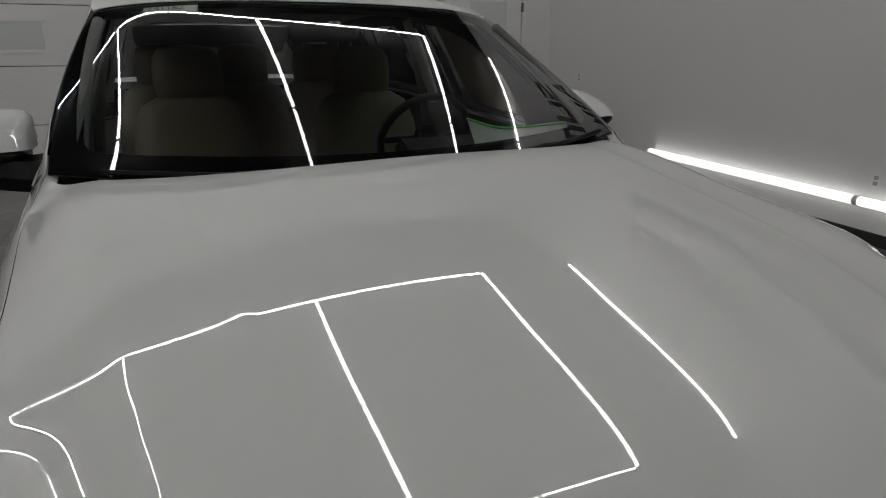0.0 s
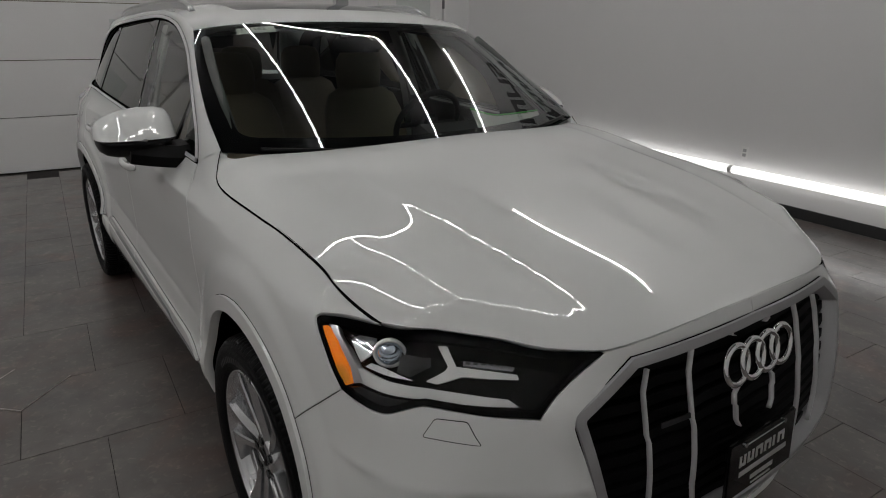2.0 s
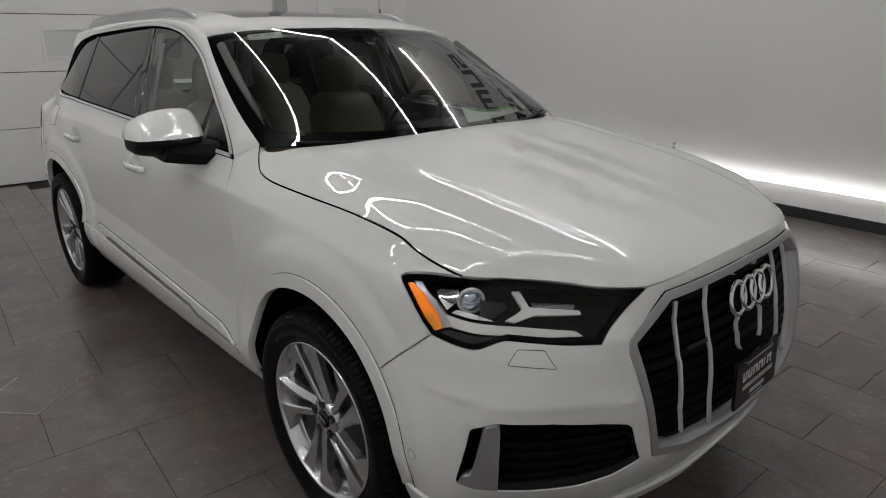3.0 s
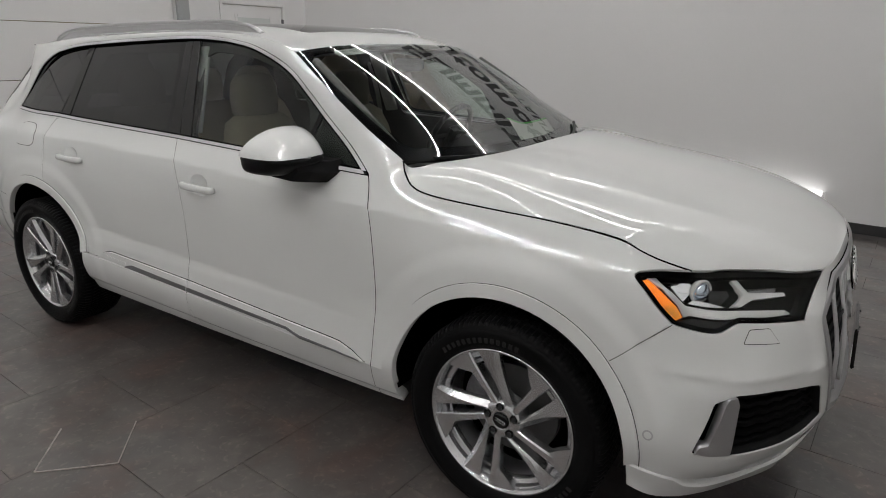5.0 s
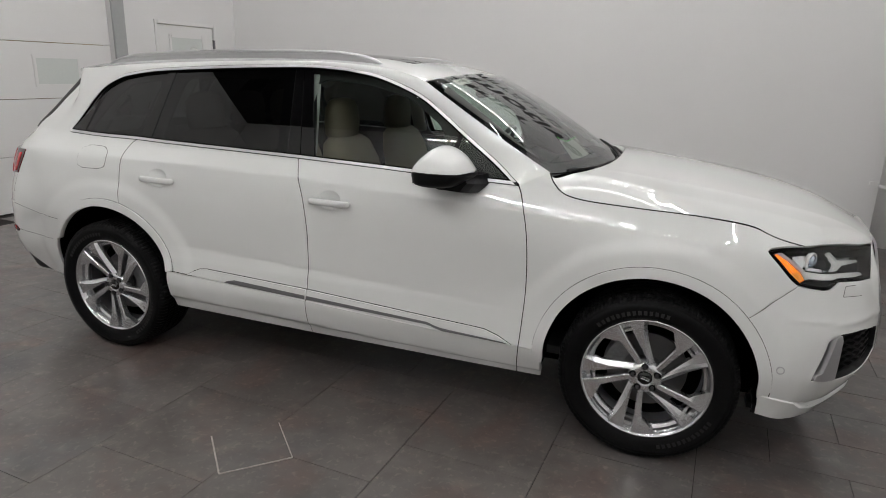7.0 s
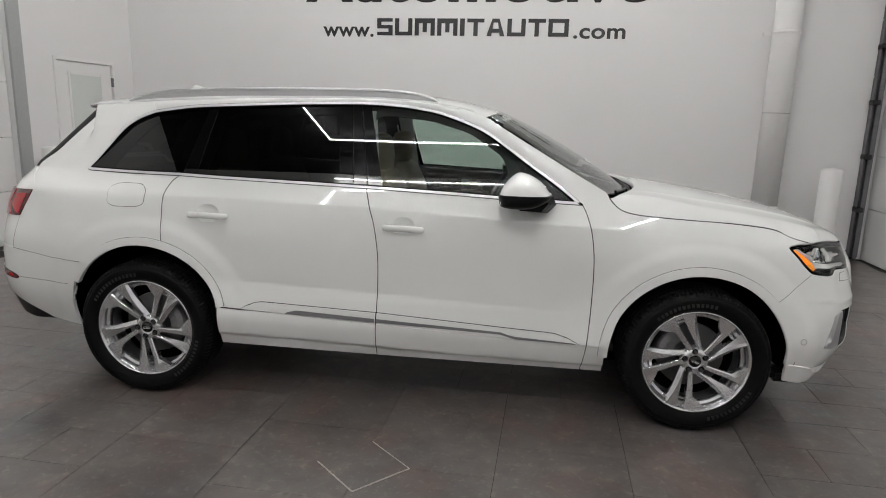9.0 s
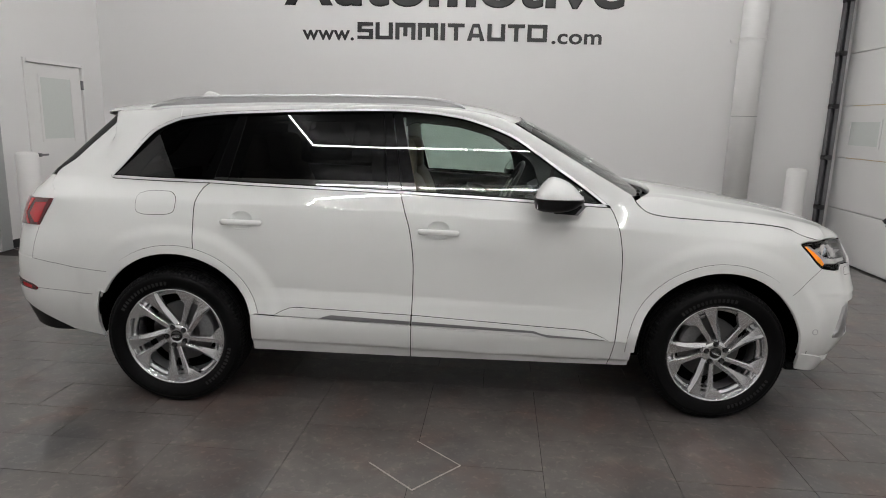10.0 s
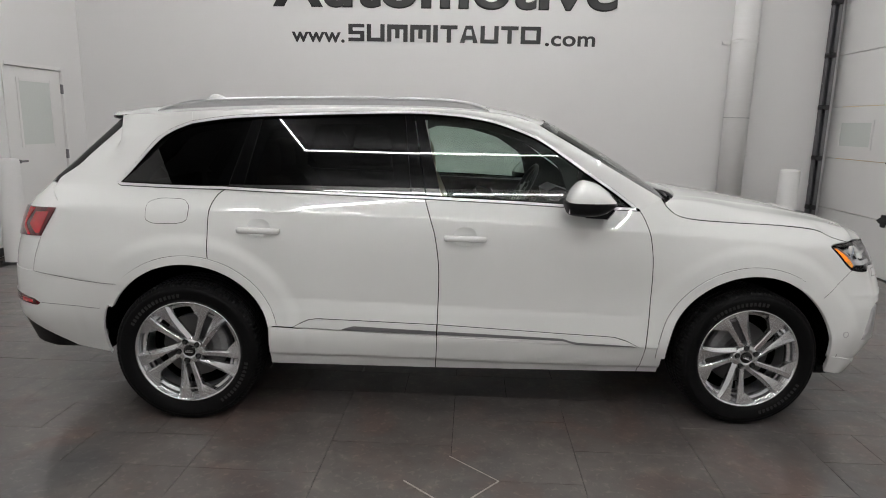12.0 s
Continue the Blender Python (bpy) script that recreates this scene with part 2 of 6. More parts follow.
def within(poly, q):
    x, y = q[:, 0], q[:, 1]
    hit = np.zeros(len(q), bool)
    for (x0, y0), (x1, y1) in zip(poly, np.roll(poly, -1, 0)):
        c = (y0 > y) != (y1 > y)
        hit ^= c & (x < (x1 - x0) * (y - y0) / (y1 - y0 + 1e-12) + x0)
    return hit


def fine(poly, step):
    out = []
    for a, b in zip(poly, np.roll(poly, -1, 0)):
        k = max(1, int(np.ceil(np.hypot(*(b - a)) / step)))
        out += [a + (b - a) * i / k for i in range(k)]
    return np.array(out)


def panel(poly, surf, step=.03, holes=(), depth=.012, off=0.0, left=False, back=False):
    """A sheet that lies on surf(a, b) inside an outline drawn in (a, b), with folded-in edges. left: mirrored to the other flank."""
    poly = np.asarray(poly, float)
    loops = [fine(poly if area(poly) > 0 else poly[::-1], step)]
    loops += [fine(np.asarray(h, float) if area(np.asarray(h, float)) < 0 else np.asarray(h, float)[::-1], step) for h in holes]
    rim = np.vstack(loops)
    lo, hi = rim.min(0), rim.max(0)
    grid = np.stack(np.meshgrid(np.arange(lo[0] + step * .43, hi[0], step), np.arange(lo[1] + step * .37, hi[1], step), indexing="ij"), -1).reshape(-1, 2)
    inside = within(loops[0], grid)
    for h in loops[1:]:
        inside &= ~within(h, grid)
    grid = grid[inside]
    if len(grid):
        near = np.min(((grid[:, None, :] - rim[None, :, :]) ** 2).sum(-1), 1) if len(grid) * len(rim) < 4e7 else np.ones(len(grid))
        grid = grid[near > (.45 * step) ** 2]
    pts, edges, k = np.vstack([rim, grid]), [], 0
    for h in loops:
        n = len(h)
        edges += [(k + i, k + (i + 1) % n) for i in range(n)]
        k += n
    vs, _, fs, *_ = cdt([Vector(q) for q in pts], edges, [], 0, 1e-7)
    q = np.array([tuple(v) for v in vs])
    tri = np.array([f for f in fs if len(f) == 3])
    cen = q[tri].mean(1)
    keep = within(loops[0], cen)
    for h in loops[1:]:
        keep &= ~within(h, cen)
    tri = tri[keep]
    a, b, c = q[tri[:, 0]], q[tri[:, 1]], q[tri[:, 2]]
    turn = ((b - a)[:, 0] * (c - a)[:, 1] - (b - a)[:, 1] * (c - a)[:, 0]) < 0
    tri[turn] = tri[turn][:, ::-1]
    used = np.unique(tri)
    back_map = -np.ones(len(q), int)
    back_map[used] = np.arange(len(used))
    q, tri = q[used], back_map[tri]
    e = 4e-3
    P = surf(q[:, 0], q[:, 1])
    N = np.cross(surf(q[:, 0] + e, q[:, 1]) - surf(q[:, 0] - e, q[:, 1]), surf(q[:, 0], q[:, 1] + e) - surf(q[:, 0], q[:, 1] - e))
    N /= np.maximum(np.linalg.norm(N, axis=1), 1e-12)[:, None]
    P = P + off * N
    verts, norms, faces = list(P), list(N), [tuple(t) for t in tri]
    if depth:
        count = {}
        for t in faces:
            for i in range(3):
                count[(t[i], t[(i + 1) % 3])] = 1
        rims = [(i, j) for i, j in count if (j, i) not in count]
        side, sums = {}, {}
        for i, j in rims:
            w = np.cross(P[j] - P[i], (N[i] + N[j]) / 2)
            w /= max(np.linalg.norm(w), 1e-12)
            for v in (i, j):
                sums[v] = sums.get(v, 0) + w
        for v, w in sums.items():
            w = w / max(np.linalg.norm(w), 1e-12)
            side[v] = len(verts)
            r = N[v] * .7 + w * .7
            verts += [P[v], P[v] - depth * N[v]]
            norms += [r, w]
        faces += [(side[j], side[i], side[i] + 1, side[j] + 1) for i, j in rims]
    if back:
        n = len(P)
        k = len(verts)
        verts += list(P - depth * N)
        norms += list(-N)
        faces += [(k + t[2], k + t[1], k + t[0]) for t in tri]
    V, M = np.array(verts), np.array(norms)
    if left:
        V, M = V * (1, -1, 1), M * (1, -1, 1)
        faces = [f[::-1] for f in faces]
    return V, faces, M


def both(shape):
    """A half and its mirror image in one shape."""
    V, F, N = shape
    n = len(V)
    return np.vstack([V, V * (1, -1, 1)]), list(F) + [tuple(n + i for i in f[::-1]) for f in F], np.vstack([N, N * (1, -1, 1)])


def loft(rows, closed=False):
    """A skin through rows of points of equal number."""
    R = [np.asarray(r, float) for r in rows]
    n = len(R[0])
    faces = []
    for i in range(len(R) - 1):
        for k in range(n if closed else n - 1):
            l = (k + 1) % n
            faces.append((i * n + k, i * n + l, (i + 1) * n + l, (i + 1) * n + k))
    return np.vstack(R), faces


def capped(rows):
    """A closed skin through closed rows, with both ends shut."""
    V, F = loft(rows, True)
    n, k = len(rows[0]), len(V)
    V = np.vstack([V, np.mean(rows[0], 0), np.mean(rows[-1], 0)])
    F += [(k, (i + 1) % n, i) for i in range(n)]
    b = (len(rows) - 1) * n
    F += [(k + 1, b + i, b + (i + 1) % n) for i in range(n)]
    return V, F


def bar(path, r, segs=8, up=(0, 0, 1), flat=1.0, taper=None):
    """A bar of round or flattened section along a path."""
    p = np.array(path, float)
    t = np.gradient(p, axis=0)
    t /= np.linalg.norm(t, axis=1)[:, None]
    s = np.cross(t, up)
    s /= np.linalg.norm(s, axis=1)[:, None]
    n = np.cross(s, t)
    ang = np.linspace(0, 2 * np.pi, segs, endpoint=False)
    rows = []
    for i in range(len(p)):
        k = r * (1 if taper is None else taper[i])
        rows.append([p[i] + k * (np.cos(a) * s[i] + flat * np.sin(a) * n[i]) for a in ang])
    return capped(rows)


def flip(shape):
    return (np.asarray(shape[0]) * (1, -1, 1), [f[::-1] for f in shape[1]], *[n * (1, -1, 1) for n in shape[2:]])


def sub(points, r=.01):
    """An outline with its corners cut round."""
    p, out = np.array(points, float), []
    for a, b, c in zip(np.roll(p, 1, 0), p, np.roll(p, -1, 0)):
        u, v = a - b, c - b
        lu, lv = np.hypot(*u), np.hypot(*v)
        k = min(r, .45 * lu, .45 * lv)
        s, e = b + u / lu * k, b + v / lv * k
        out += [(1 - t) ** 2 * s + 2 * t * (1 - t) * b + t * t * e for t in (0, .25, .5, .75, 1)]
    return np.array(out)


# ---- the room ----
def slab(name, shape, material, label, category, parent=None):
    ob = part(name, shape, material, parent)
    return tagged(ob, label, category, kind="structure")


T = .20
slab("wall_north", box(WEST - T, EAST + T, NORTH, NORTH + T, -.1, CEIL), WALL, "smooth white painted showroom wall with black sign letters", "wall")
slab("wall_south", box(WEST - T, EAST + T, SOUTH - T, SOUTH, -.1, CEIL), WALL, "plain white painted wall closing the room", "wall")
slab("ceiling", box(WEST - T, EAST + T, SOUTH - T, NORTH + T, CEIL, CEIL + .15), DARK_CEILING, "dark grey painted ceiling hung with tubes", "ceiling")
slab("floor", box(WEST - T, EAST + T, SOUTH - T, NORTH + T, -.15, -.006), GROUT, "grey slate tile floor laid in running bond", "floor")


def end_wall(name, x, inner, y0, y1, top, y2=None, y3=None, top2=0):
    """A wall across the room with a garage opening, and a smaller door opening beside it."""
    xa, xb = sorted((x, x + (-T if inner > 0 else T)))
    pieces = [box(xa, xb, SOUTH, y0, -.1, CEIL), box(xa, xb, y0, y1, top, CEIL)]
    if y2 is None:
        pieces.append(box(xa, xb, y1, NORTH, -.1, CEIL))
    else:
        pieces += [box(xa, xb, y1, y2, -.1, CEIL), box(xa, xb, y2, y3, top2, CEIL), box(xa, xb, y3, NORTH, -.1, CEIL)]
    return slab(name, merge(*pieces), WALL, "white painted end wall with a garage door opening", "wall")


end_wall("wall_west", WEST, 1, -2.6, 2.30, 3.4, 2.93, 4.03, 2.19)
end_wall("wall_east", EAST, -1, -2.6, 4.40, 3.6)


def baseboard(name, x0, x1, y0, y1):
    slab(name, box(x0, x1, y0, y1, 0, .10, .002, 1), BASEBOARD, "black vinyl baseboard along the wall", "baseboard")


baseboard("baseboard_north", WEST, EAST, NORTH - .012, NORTH)
baseboard("baseboard_west", WEST, WEST + .012, 2.47, 2.93)
baseboard("baseboard_west_corner", WEST, WEST + .012, 4.07, NORTH - .012)


def garage_door(name, x, inner, y0, y1, top, rows, windows, win_w, lines_from=0.0):
    """A sectional overhead door: ribbed panels with recessed joints, small windows, hinges along the joints."""
    door = thing(name, "white sectional overhead garage door, closed", "garage door", kind="structure")
    z = 0.0
    while z < top - .05:
        h = min(rows, top - z)
        xf = x + inner * -.06
        bm = box(min(xf, xf - inner * .05), max(xf, xf - inner * .05), y0 + .01, y1 - .01, z + .004, z + h - .004, .006)
        part("panel", bm, DOOR_WHITE, door)
        lo, hi = sorted((x - inner * .058, x - inner * .066))
        z += rows
    z_win = 2 * rows
    for yc in windows:
        xa, xb = sorted((x - inner * .060, x - inner * .048))
        w = part("window_frame", merge(box(xa, xb, yc - win_w / 2 - .04, yc + win_w / 2 + .04, z_win + .125, z_win + .16, .004),
                                       box(xa, xb, yc - win_w / 2 - .04, yc + win_w / 2 + .04, z_win + .44, z_win + .475, .004),
                                       box(xa, xb, yc - win_w / 2 - .04, yc - win_w / 2, z_win + .16, z_win + .44, .004),
                                       box(xa, xb, yc + win_w / 2, yc + win_w / 2 + .04, z_win + .16, z_win + .44, .004)), DOOR_WHITE, door)
        xa, xb = sorted((x - inner * .0595, x - inner * .056))
        part("pane", box(xa, xb, yc - win_w / 2, yc + win_w / 2, z_win + .16, z_win + .44), FROSTED, w, "frosted white window pane")
    return door


FROSTED = mat("frosted_pane", (.62, .65, .63), rough=.35, grain=.03)
west_door = garage_door("garage_door_west", WEST, 1, -2.6, 2.30, 3.4, .61, (1.57, -.2, -1.9), .50)
east_door = garage_door("garage_door_east", EAST, -1, -2.6, 4.40, 3.6, .637, (3.80, 1.9, 0.0, -1.8), .62)

# grey jamb beside the west door, dark roller track beside the east one
slab("trim_west_jamb", box(WEST - .01, WEST + .03, 2.30, 2.47, 0, 3.5, .004), TRIM_GREY, "flat grey jamb beside the garage door", "door jamb")


def roller_track():
    t = thing("roller_track", "dark galvanised roller track with brackets beside the garage door", "door track")
    part("rail", merge(box(EAST - .10, EAST + .03, 4.392, 4.412, .02, 3.5), box(EAST - .10, EAST - .085, 4.33, 4.40, .02, 3.5)), GALV, t)
    part("channel", merge(box(EAST - .045, EAST - .03, 4.28, 4.39, .02, 3.5), box(EAST - .075, EAST - .03, 4.275, 4.285, .02, 3.5)), GALV, t)
    for k in range(6):
        z = .63 + .637 * k
        if z < 3.5:
            br = part("bracket", box(EAST - .115, EAST - .05, 4.24, 4.40, z - .03, z + .03, .006), IRON, t)
            part("roller", rod((EAST - .13, 4.30, z), (EAST - .13, 4.22, z), .022, 12), IRON, br)
        part("bolt", rod((EAST - .118, 4.36, z + .3), (EAST - .10, 4.36, z + .3), .012, 8), CHROME, t)


roller_track()
for k in range(5):
    z = .637 * (k + 1)
    h = thing("door_hinge", "dark steel hinge across a garage door joint", "hinge", group="garage door hinges")
    part("leaf", merge(box(EAST + .042, EAST + .062, 2.98, 3.07, z - .07, z + .07, .008), box(EAST + .03, EAST + .062, 2.95, 3.10, z - .03, z + .03, .01)), IRON, h)
    part("pin", rod((EAST + .035, 2.94, z), (EAST + .035, 3.11, z), .009, 8), IRON, h)


def entry_door():
    d = thing("door_1", "white entry door with a frosted window and steel lever, closed", "door", kind="structure")
    x = WEST
    part("door_frame", merge(box(x - .10, x + .015, 2.93, 2.975, 0, 2.19, .003), box(x - .10, x + .015, 3.985, 4.03, 0, 2.19, .003),
                             box(x - .10, x + .015, 2.975, 3.985, 2.145, 2.19, .003)), DOOR_WHITE, d)
    leaf = part("leaf", box(x - .06, x - .012, 2.983, 3.977, .01, 2.137, .003), DOOR_WHITE, d)
    for a, b, c, e in ((3.17, 3.21, 1.20, 2.02), (3.76, 3.80, 1.20, 2.02)):
        part("moulding", box(x - .012, x - .002, a, b, c, e, .003), DOOR_WHITE, leaf)
    for c, e in ((1.20, 1.24), (1.98, 2.02)):
        part("moulding", box(x - .012, x - .002, 3.21, 3.76, c, e, .003), DOOR_WHITE, leaf)
    part("pane", box(x - .0118, x - .008, 3.21, 3.76, 1.24, 1.98), FROSTED, leaf, "frosted grey-green window pane")
    for z in (1.92, 1.10, .28):
        part("hinge", box(x - .01, x + .018, 3.968, 4.0, z - .06, z + .06, .004), GALV, d)
    lever = part("lever", merge(rod((x - .012, 3.05, 1.05), (x + .04, 3.05, 1.05), .022, 16), box(x + .035, x + .05, 3.04, 3.18, 1.038, 1.062, .006)), GALV, d)
    return d


entry_door()


def bollard(x, y, h, r):
    b = thing("bollard", "white plastic-sleeved steel bollard standing on the floor", "bollard", pose(x, y, 0), group="bollards")
    prof = [(r, 0), (r, h - .03), (r * .93, h - .012), (r * .7, h - .002), (0.001, h)]
    part("sleeve", lathe(prof, 32, "Z"), DOOR_WHITE, b, smooth=True)
    part("base_ring", lathe([(r + .025, .002), (r + .02, .02), (r, .022)], 32, "Z"), BASEBOARD, b, smooth=True)


bollard(-4.91, 2.40, 1.13, .115)
bollard(3.95, 3.85, 1.14, .115)


def pipe():
    p = thing("pipe", "thick white painted vertical pipe strapped to the wall", "pipe")
    x, y, r = 3.39, NORTH - .17, .15
    part("tube", rod((x, y, 0), (x, y, CEIL), r, 40), DOOR_WHITE, p, smooth=True)
    for z in (.62, 2.68, 4.1):
        s = part("strap", lathe([(r + .002, -.02), (r + .006, -.018), (r + .006, .018), (r + .002, .02)], 40, "Z"), DOOR_WHITE, p, smooth=True, at=pose(x, y, z))
        part("bracket", box(x - r - .065, x - r + .03, NORTH - .03, NORTH - .004, z - .022, z + .022, .004), DOOR_WHITE, p)
    part("coupling", lathe([(r + .001, -.004), (r + .003, 0), (r + .001, .004)], 40, "Z"), TRIM_GREY, p, smooth=True, at=pose(x, y, 1.75))


pipe()


def outlet(x, z):
    o = thing("wall_outlet", "white double wall outlet with a cover plate", "outlet", group="wall outlets")
    part("plate", box(x - .036, x + .036, NORTH - .007, NORTH - .001, z - .058, z + .058, .003), DOOR_WHITE, o)
    for dz in (.022, -.022):
        part("socket", box(x - .018, x + .018, NORTH - .0095, NORTH - .0072, z + dz - .015, z + dz + .015, .002), TRIM_GREY, o)


outlet(-.43, .50)
outlet(-4.48, 1.05)


# ---- tubes: a frame of lamps under the ceiling, one row on the wall above the sign and one along its foot ----
def tube_light(a, b, r=.022, group="ceiling tubes", where="under the ceiling", glass=TUBE, wall=NORTH):
    t = thing("tube_light", "bright white tube light " + where, "tube light", group=group)
    a, b = Vector(a), Vector(b)
    d = (b - a).normalized()
    part("tube", rod(a + d * .02, b - d * .02, r, 14), glass, t, smooth=True)
    for p, q in ((a, a + d * .022), (b - d * .022, b)):
        part("end_cap", rod(p, q, r * 1.04, 14), DOOR_WHITE, t)
    for f in (.15, .85):
        p = a.lerp(b, f)
        if a.z > CEIL - .3 and abs(a.y - wall) > .2:
            part("hanger", rod(p + Vector((0, 0, r)), (p.x, p.y, CEIL), .004, 6), GALV, t)
        else:
            part("clip", box(p.x - .012, p.x + .012, min(p.y, wall), max(p.y, wall), p.z - .012, p.z + .012), DOOR_WHITE, t)


def tube_row(a, b, count, **kw):
    a, b = Vector(a), Vector(b)
    for i in range(count):
        tube_light(a.lerp(b, i / count), a.lerp(b, (i + 1) / count), **kw)


ZT = CEIL - .16
X0, X1, Y0, Y1 = -2.93, 1.95, -2.03, 2.85
for y in (Y0, (Y0 + Y1) / 2, Y1):
    tube_row((X0, y, ZT), (X1, y, ZT), 2)
for x in (X0, X1):
    tube_row((x, Y0 + .03, ZT), (x, Y1 - .03, ZT), 4)
tube_row((X0, NORTH - .09, 5.58), (X1, NORTH - .09, 5.58), 2, group="wall tubes", where="on the wall above the sign")
for y in (-5.2,):
    tube_row((-1.75, y, ZT), (3.13, y, ZT), 2, r=.010, glass=SLIM_TUBE)
# two side runs; the one at x 3.13 is an added, unseen row
for a, b in (((-1.72, -5.17), (-2.91, -2.06)), ((3.13, -5.17), (3.13, -2.10))):
    tube_row((*a, ZT), (*b, ZT), 2, r=.010, glass=SLIM_TUBE)
tube_row((-1.75, SOUTH + .09, 5.58), (3.13, SOUTH + .09, 5.58), 2, group="wall tubes", where="on the wall behind", wall=SOUTH, r=.010, glass=SLIM_TUBE)
tube_row((X0, NORTH - .07, .335), (X1 - .02, NORTH - .07, .335), 2, r=.038, group="low wall tubes", where="low along the foot of the wall", glass=STRIP)


# ---- the sign ----
def text_mesh(text, size, weight):
    cu = bpy.data.curves.new("word", "FONT")
    cu.body, cu.size, cu.extrude, cu.offset, cu.space_character = text, size, .003, size * .012, 1 + 2 * weight
    cu.bevel_depth, cu.bevel_resolution = size * max(0, weight - .012), 0
    tmp = bpy.data.objects.new("word", cu)
    scene.collection.objects.link(tmp)
    me = bpy.data.meshes.new_from_object(tmp.evaluated_get(bpy.context.evaluated_depsgraph_get()))
    bpy.data.objects.remove(tmp)
    return me


def letters(text, x, z, size, width, parent, weight=.012):
    """A word on the wall, stretched to a width, each letter a piece of its own."""
    ends = lambda me: (min(v.co.x for v in me.vertices), max(v.co.x for v in me.vertices))
    x0, x1 = ends(text_mesh(text, size, weight))
    k = width / (x1 - x0)
    for n, char in enumerate(text):
        me = text_mesh(char, size, weight)
        shift = ends(text_mesh(text[:n + 1], size, weight))[1] - ends(me)[1]
        for v in me.vertices:
            v.co = (x + (v.co.x + shift - x0) * k, NORTH - .004 - .4 * v.co.z, z + v.co.y)
        me.materials.append(LETTER)
        part("letter", me, LETTER, parent)


def glyph_blocks(x, z, width, height, shapes, parent, lean=0.0):
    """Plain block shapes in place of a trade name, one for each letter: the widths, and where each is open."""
    total = sum(w for w, _ in shapes) + .14 * (len(shapes) - 1)
    k = width / total
    for w, kind in shapes:
        a, b, s = x, x + w * k, .24 * k
        bm = None
        bars = {"bar": [(a, b, 0, 1)], "wedge": [(a, b, .2, .42), (a, a + s * 1.1, 0, .2), (b - s * 1.1, b, 0, .2), (a, a + s * 1.1, .42, .78), (b - s * 1.1, b, .42, .78), (a, b, .78, 1)], "ring": [(a, b, 0, .22), (a, b, .78, 1), (a, a + s, .22, .78), (b - s, b, .22, .78)],
                "cup": [(a, b, 0, .22), (a, a + s, .22, 1), (b - s, b, .22, 1)], "gate": [(a, b, .72, 1), (a, a + s, 0, .72), (b - s, b, 0, .72), ((a + b) / 2 - s / 2, (a + b) / 2 + s / 2, .2, .72)],
                "top": [(a, b, .78, 1), ((a + b) / 2 - s / 2, (a + b) / 2 + s / 2, 0, .78)], "steps": [(a, b, 0, .2), (a, b, .4, .6), (a, b, .8, 1), (a, a + s, .6, .8), (b - s, b, .2, .4)]}[kind]
        bm = merge(*[box(p, q, NORTH - .009, NORTH - .002, z + u * height, z + v * height) for p, q, u, v in bars])
        if kind == "wedge":
            for v in bm.verts:
                v.co.x = (a + b) / 2 + (v.co.x - (a + b) / 2) * (1 - .62 * (v.co.z - z) / height)
        for v in bm.verts:
            v.co.x += lean * (v.co.z - z)
        part("letter_block", bm, LETTER, parent)
        x = b + .14 * k


sign = thing("wall_sign", "large black dealer name and web address on white wall", "sign")
letters("www.", -2.38, 2.615, .26, .70, sign, .02)
NAME = [(.9, "steps"), (1, "cup"), (1.15, "gate"), (1.15, "gate"), (.26, "bar"), (.95, "top")]
AUTO = [(1, "wedge"), (1, "cup"), (.95, "top"), (1.1, "ring")]
glyph_blocks(-1.63, 2.63, 2.50, .215, NAME + AUTO, sign)
letters(".com", .93, 2.615, .26, .64, sign, .02)
letters("Automotive", -2.62, 3.07, .66, 4.45, sign, .034)
glyph_blocks(-2.2, 3.80, 3.35, .48, NAME, sign, .06)
def pchip(xs, ys, x):
    """Smooth curve through the points that never overshoots them; straight on beyond its ends."""
    xs, ys = np.asarray(xs, float), np.asarray(ys, float)
    h = np.diff(xs)
    d = np.diff(ys) / h
    m = np.zeros(len(xs))
    m[0], m[-1] = d[0], d[-1]
    for i in range(1, len(xs) - 1):
        if d[i - 1] * d[i] > 0:
            a, b = 2 * h[i] + h[i - 1], h[i] + 2 * h[i - 1]
            m[i] = (a + b) / (a / d[i - 1] + b / d[i])
    x = np.asarray(x, float)
    i = np.clip(np.searchsorted(xs, x) - 1, 0, len(xs) - 2)
    t = (x - xs[i]) / h[i]
    s = np.clip(t, 0, 1)
    y = ((1 + 2 * s) * (1 - s) ** 2 * ys[i] + s * (1 - s) ** 2 * h[i] * m[i]
         + s * s * (3 - 2 * s) * ys[i + 1] + s * s * (s - 1) * h[i] * m[i + 1])
    return y + np.where(t < 0, t * h[i] * m[i], 0) + np.where(t > 1, (t - 1) * h[i] * m[i + 1], 0)


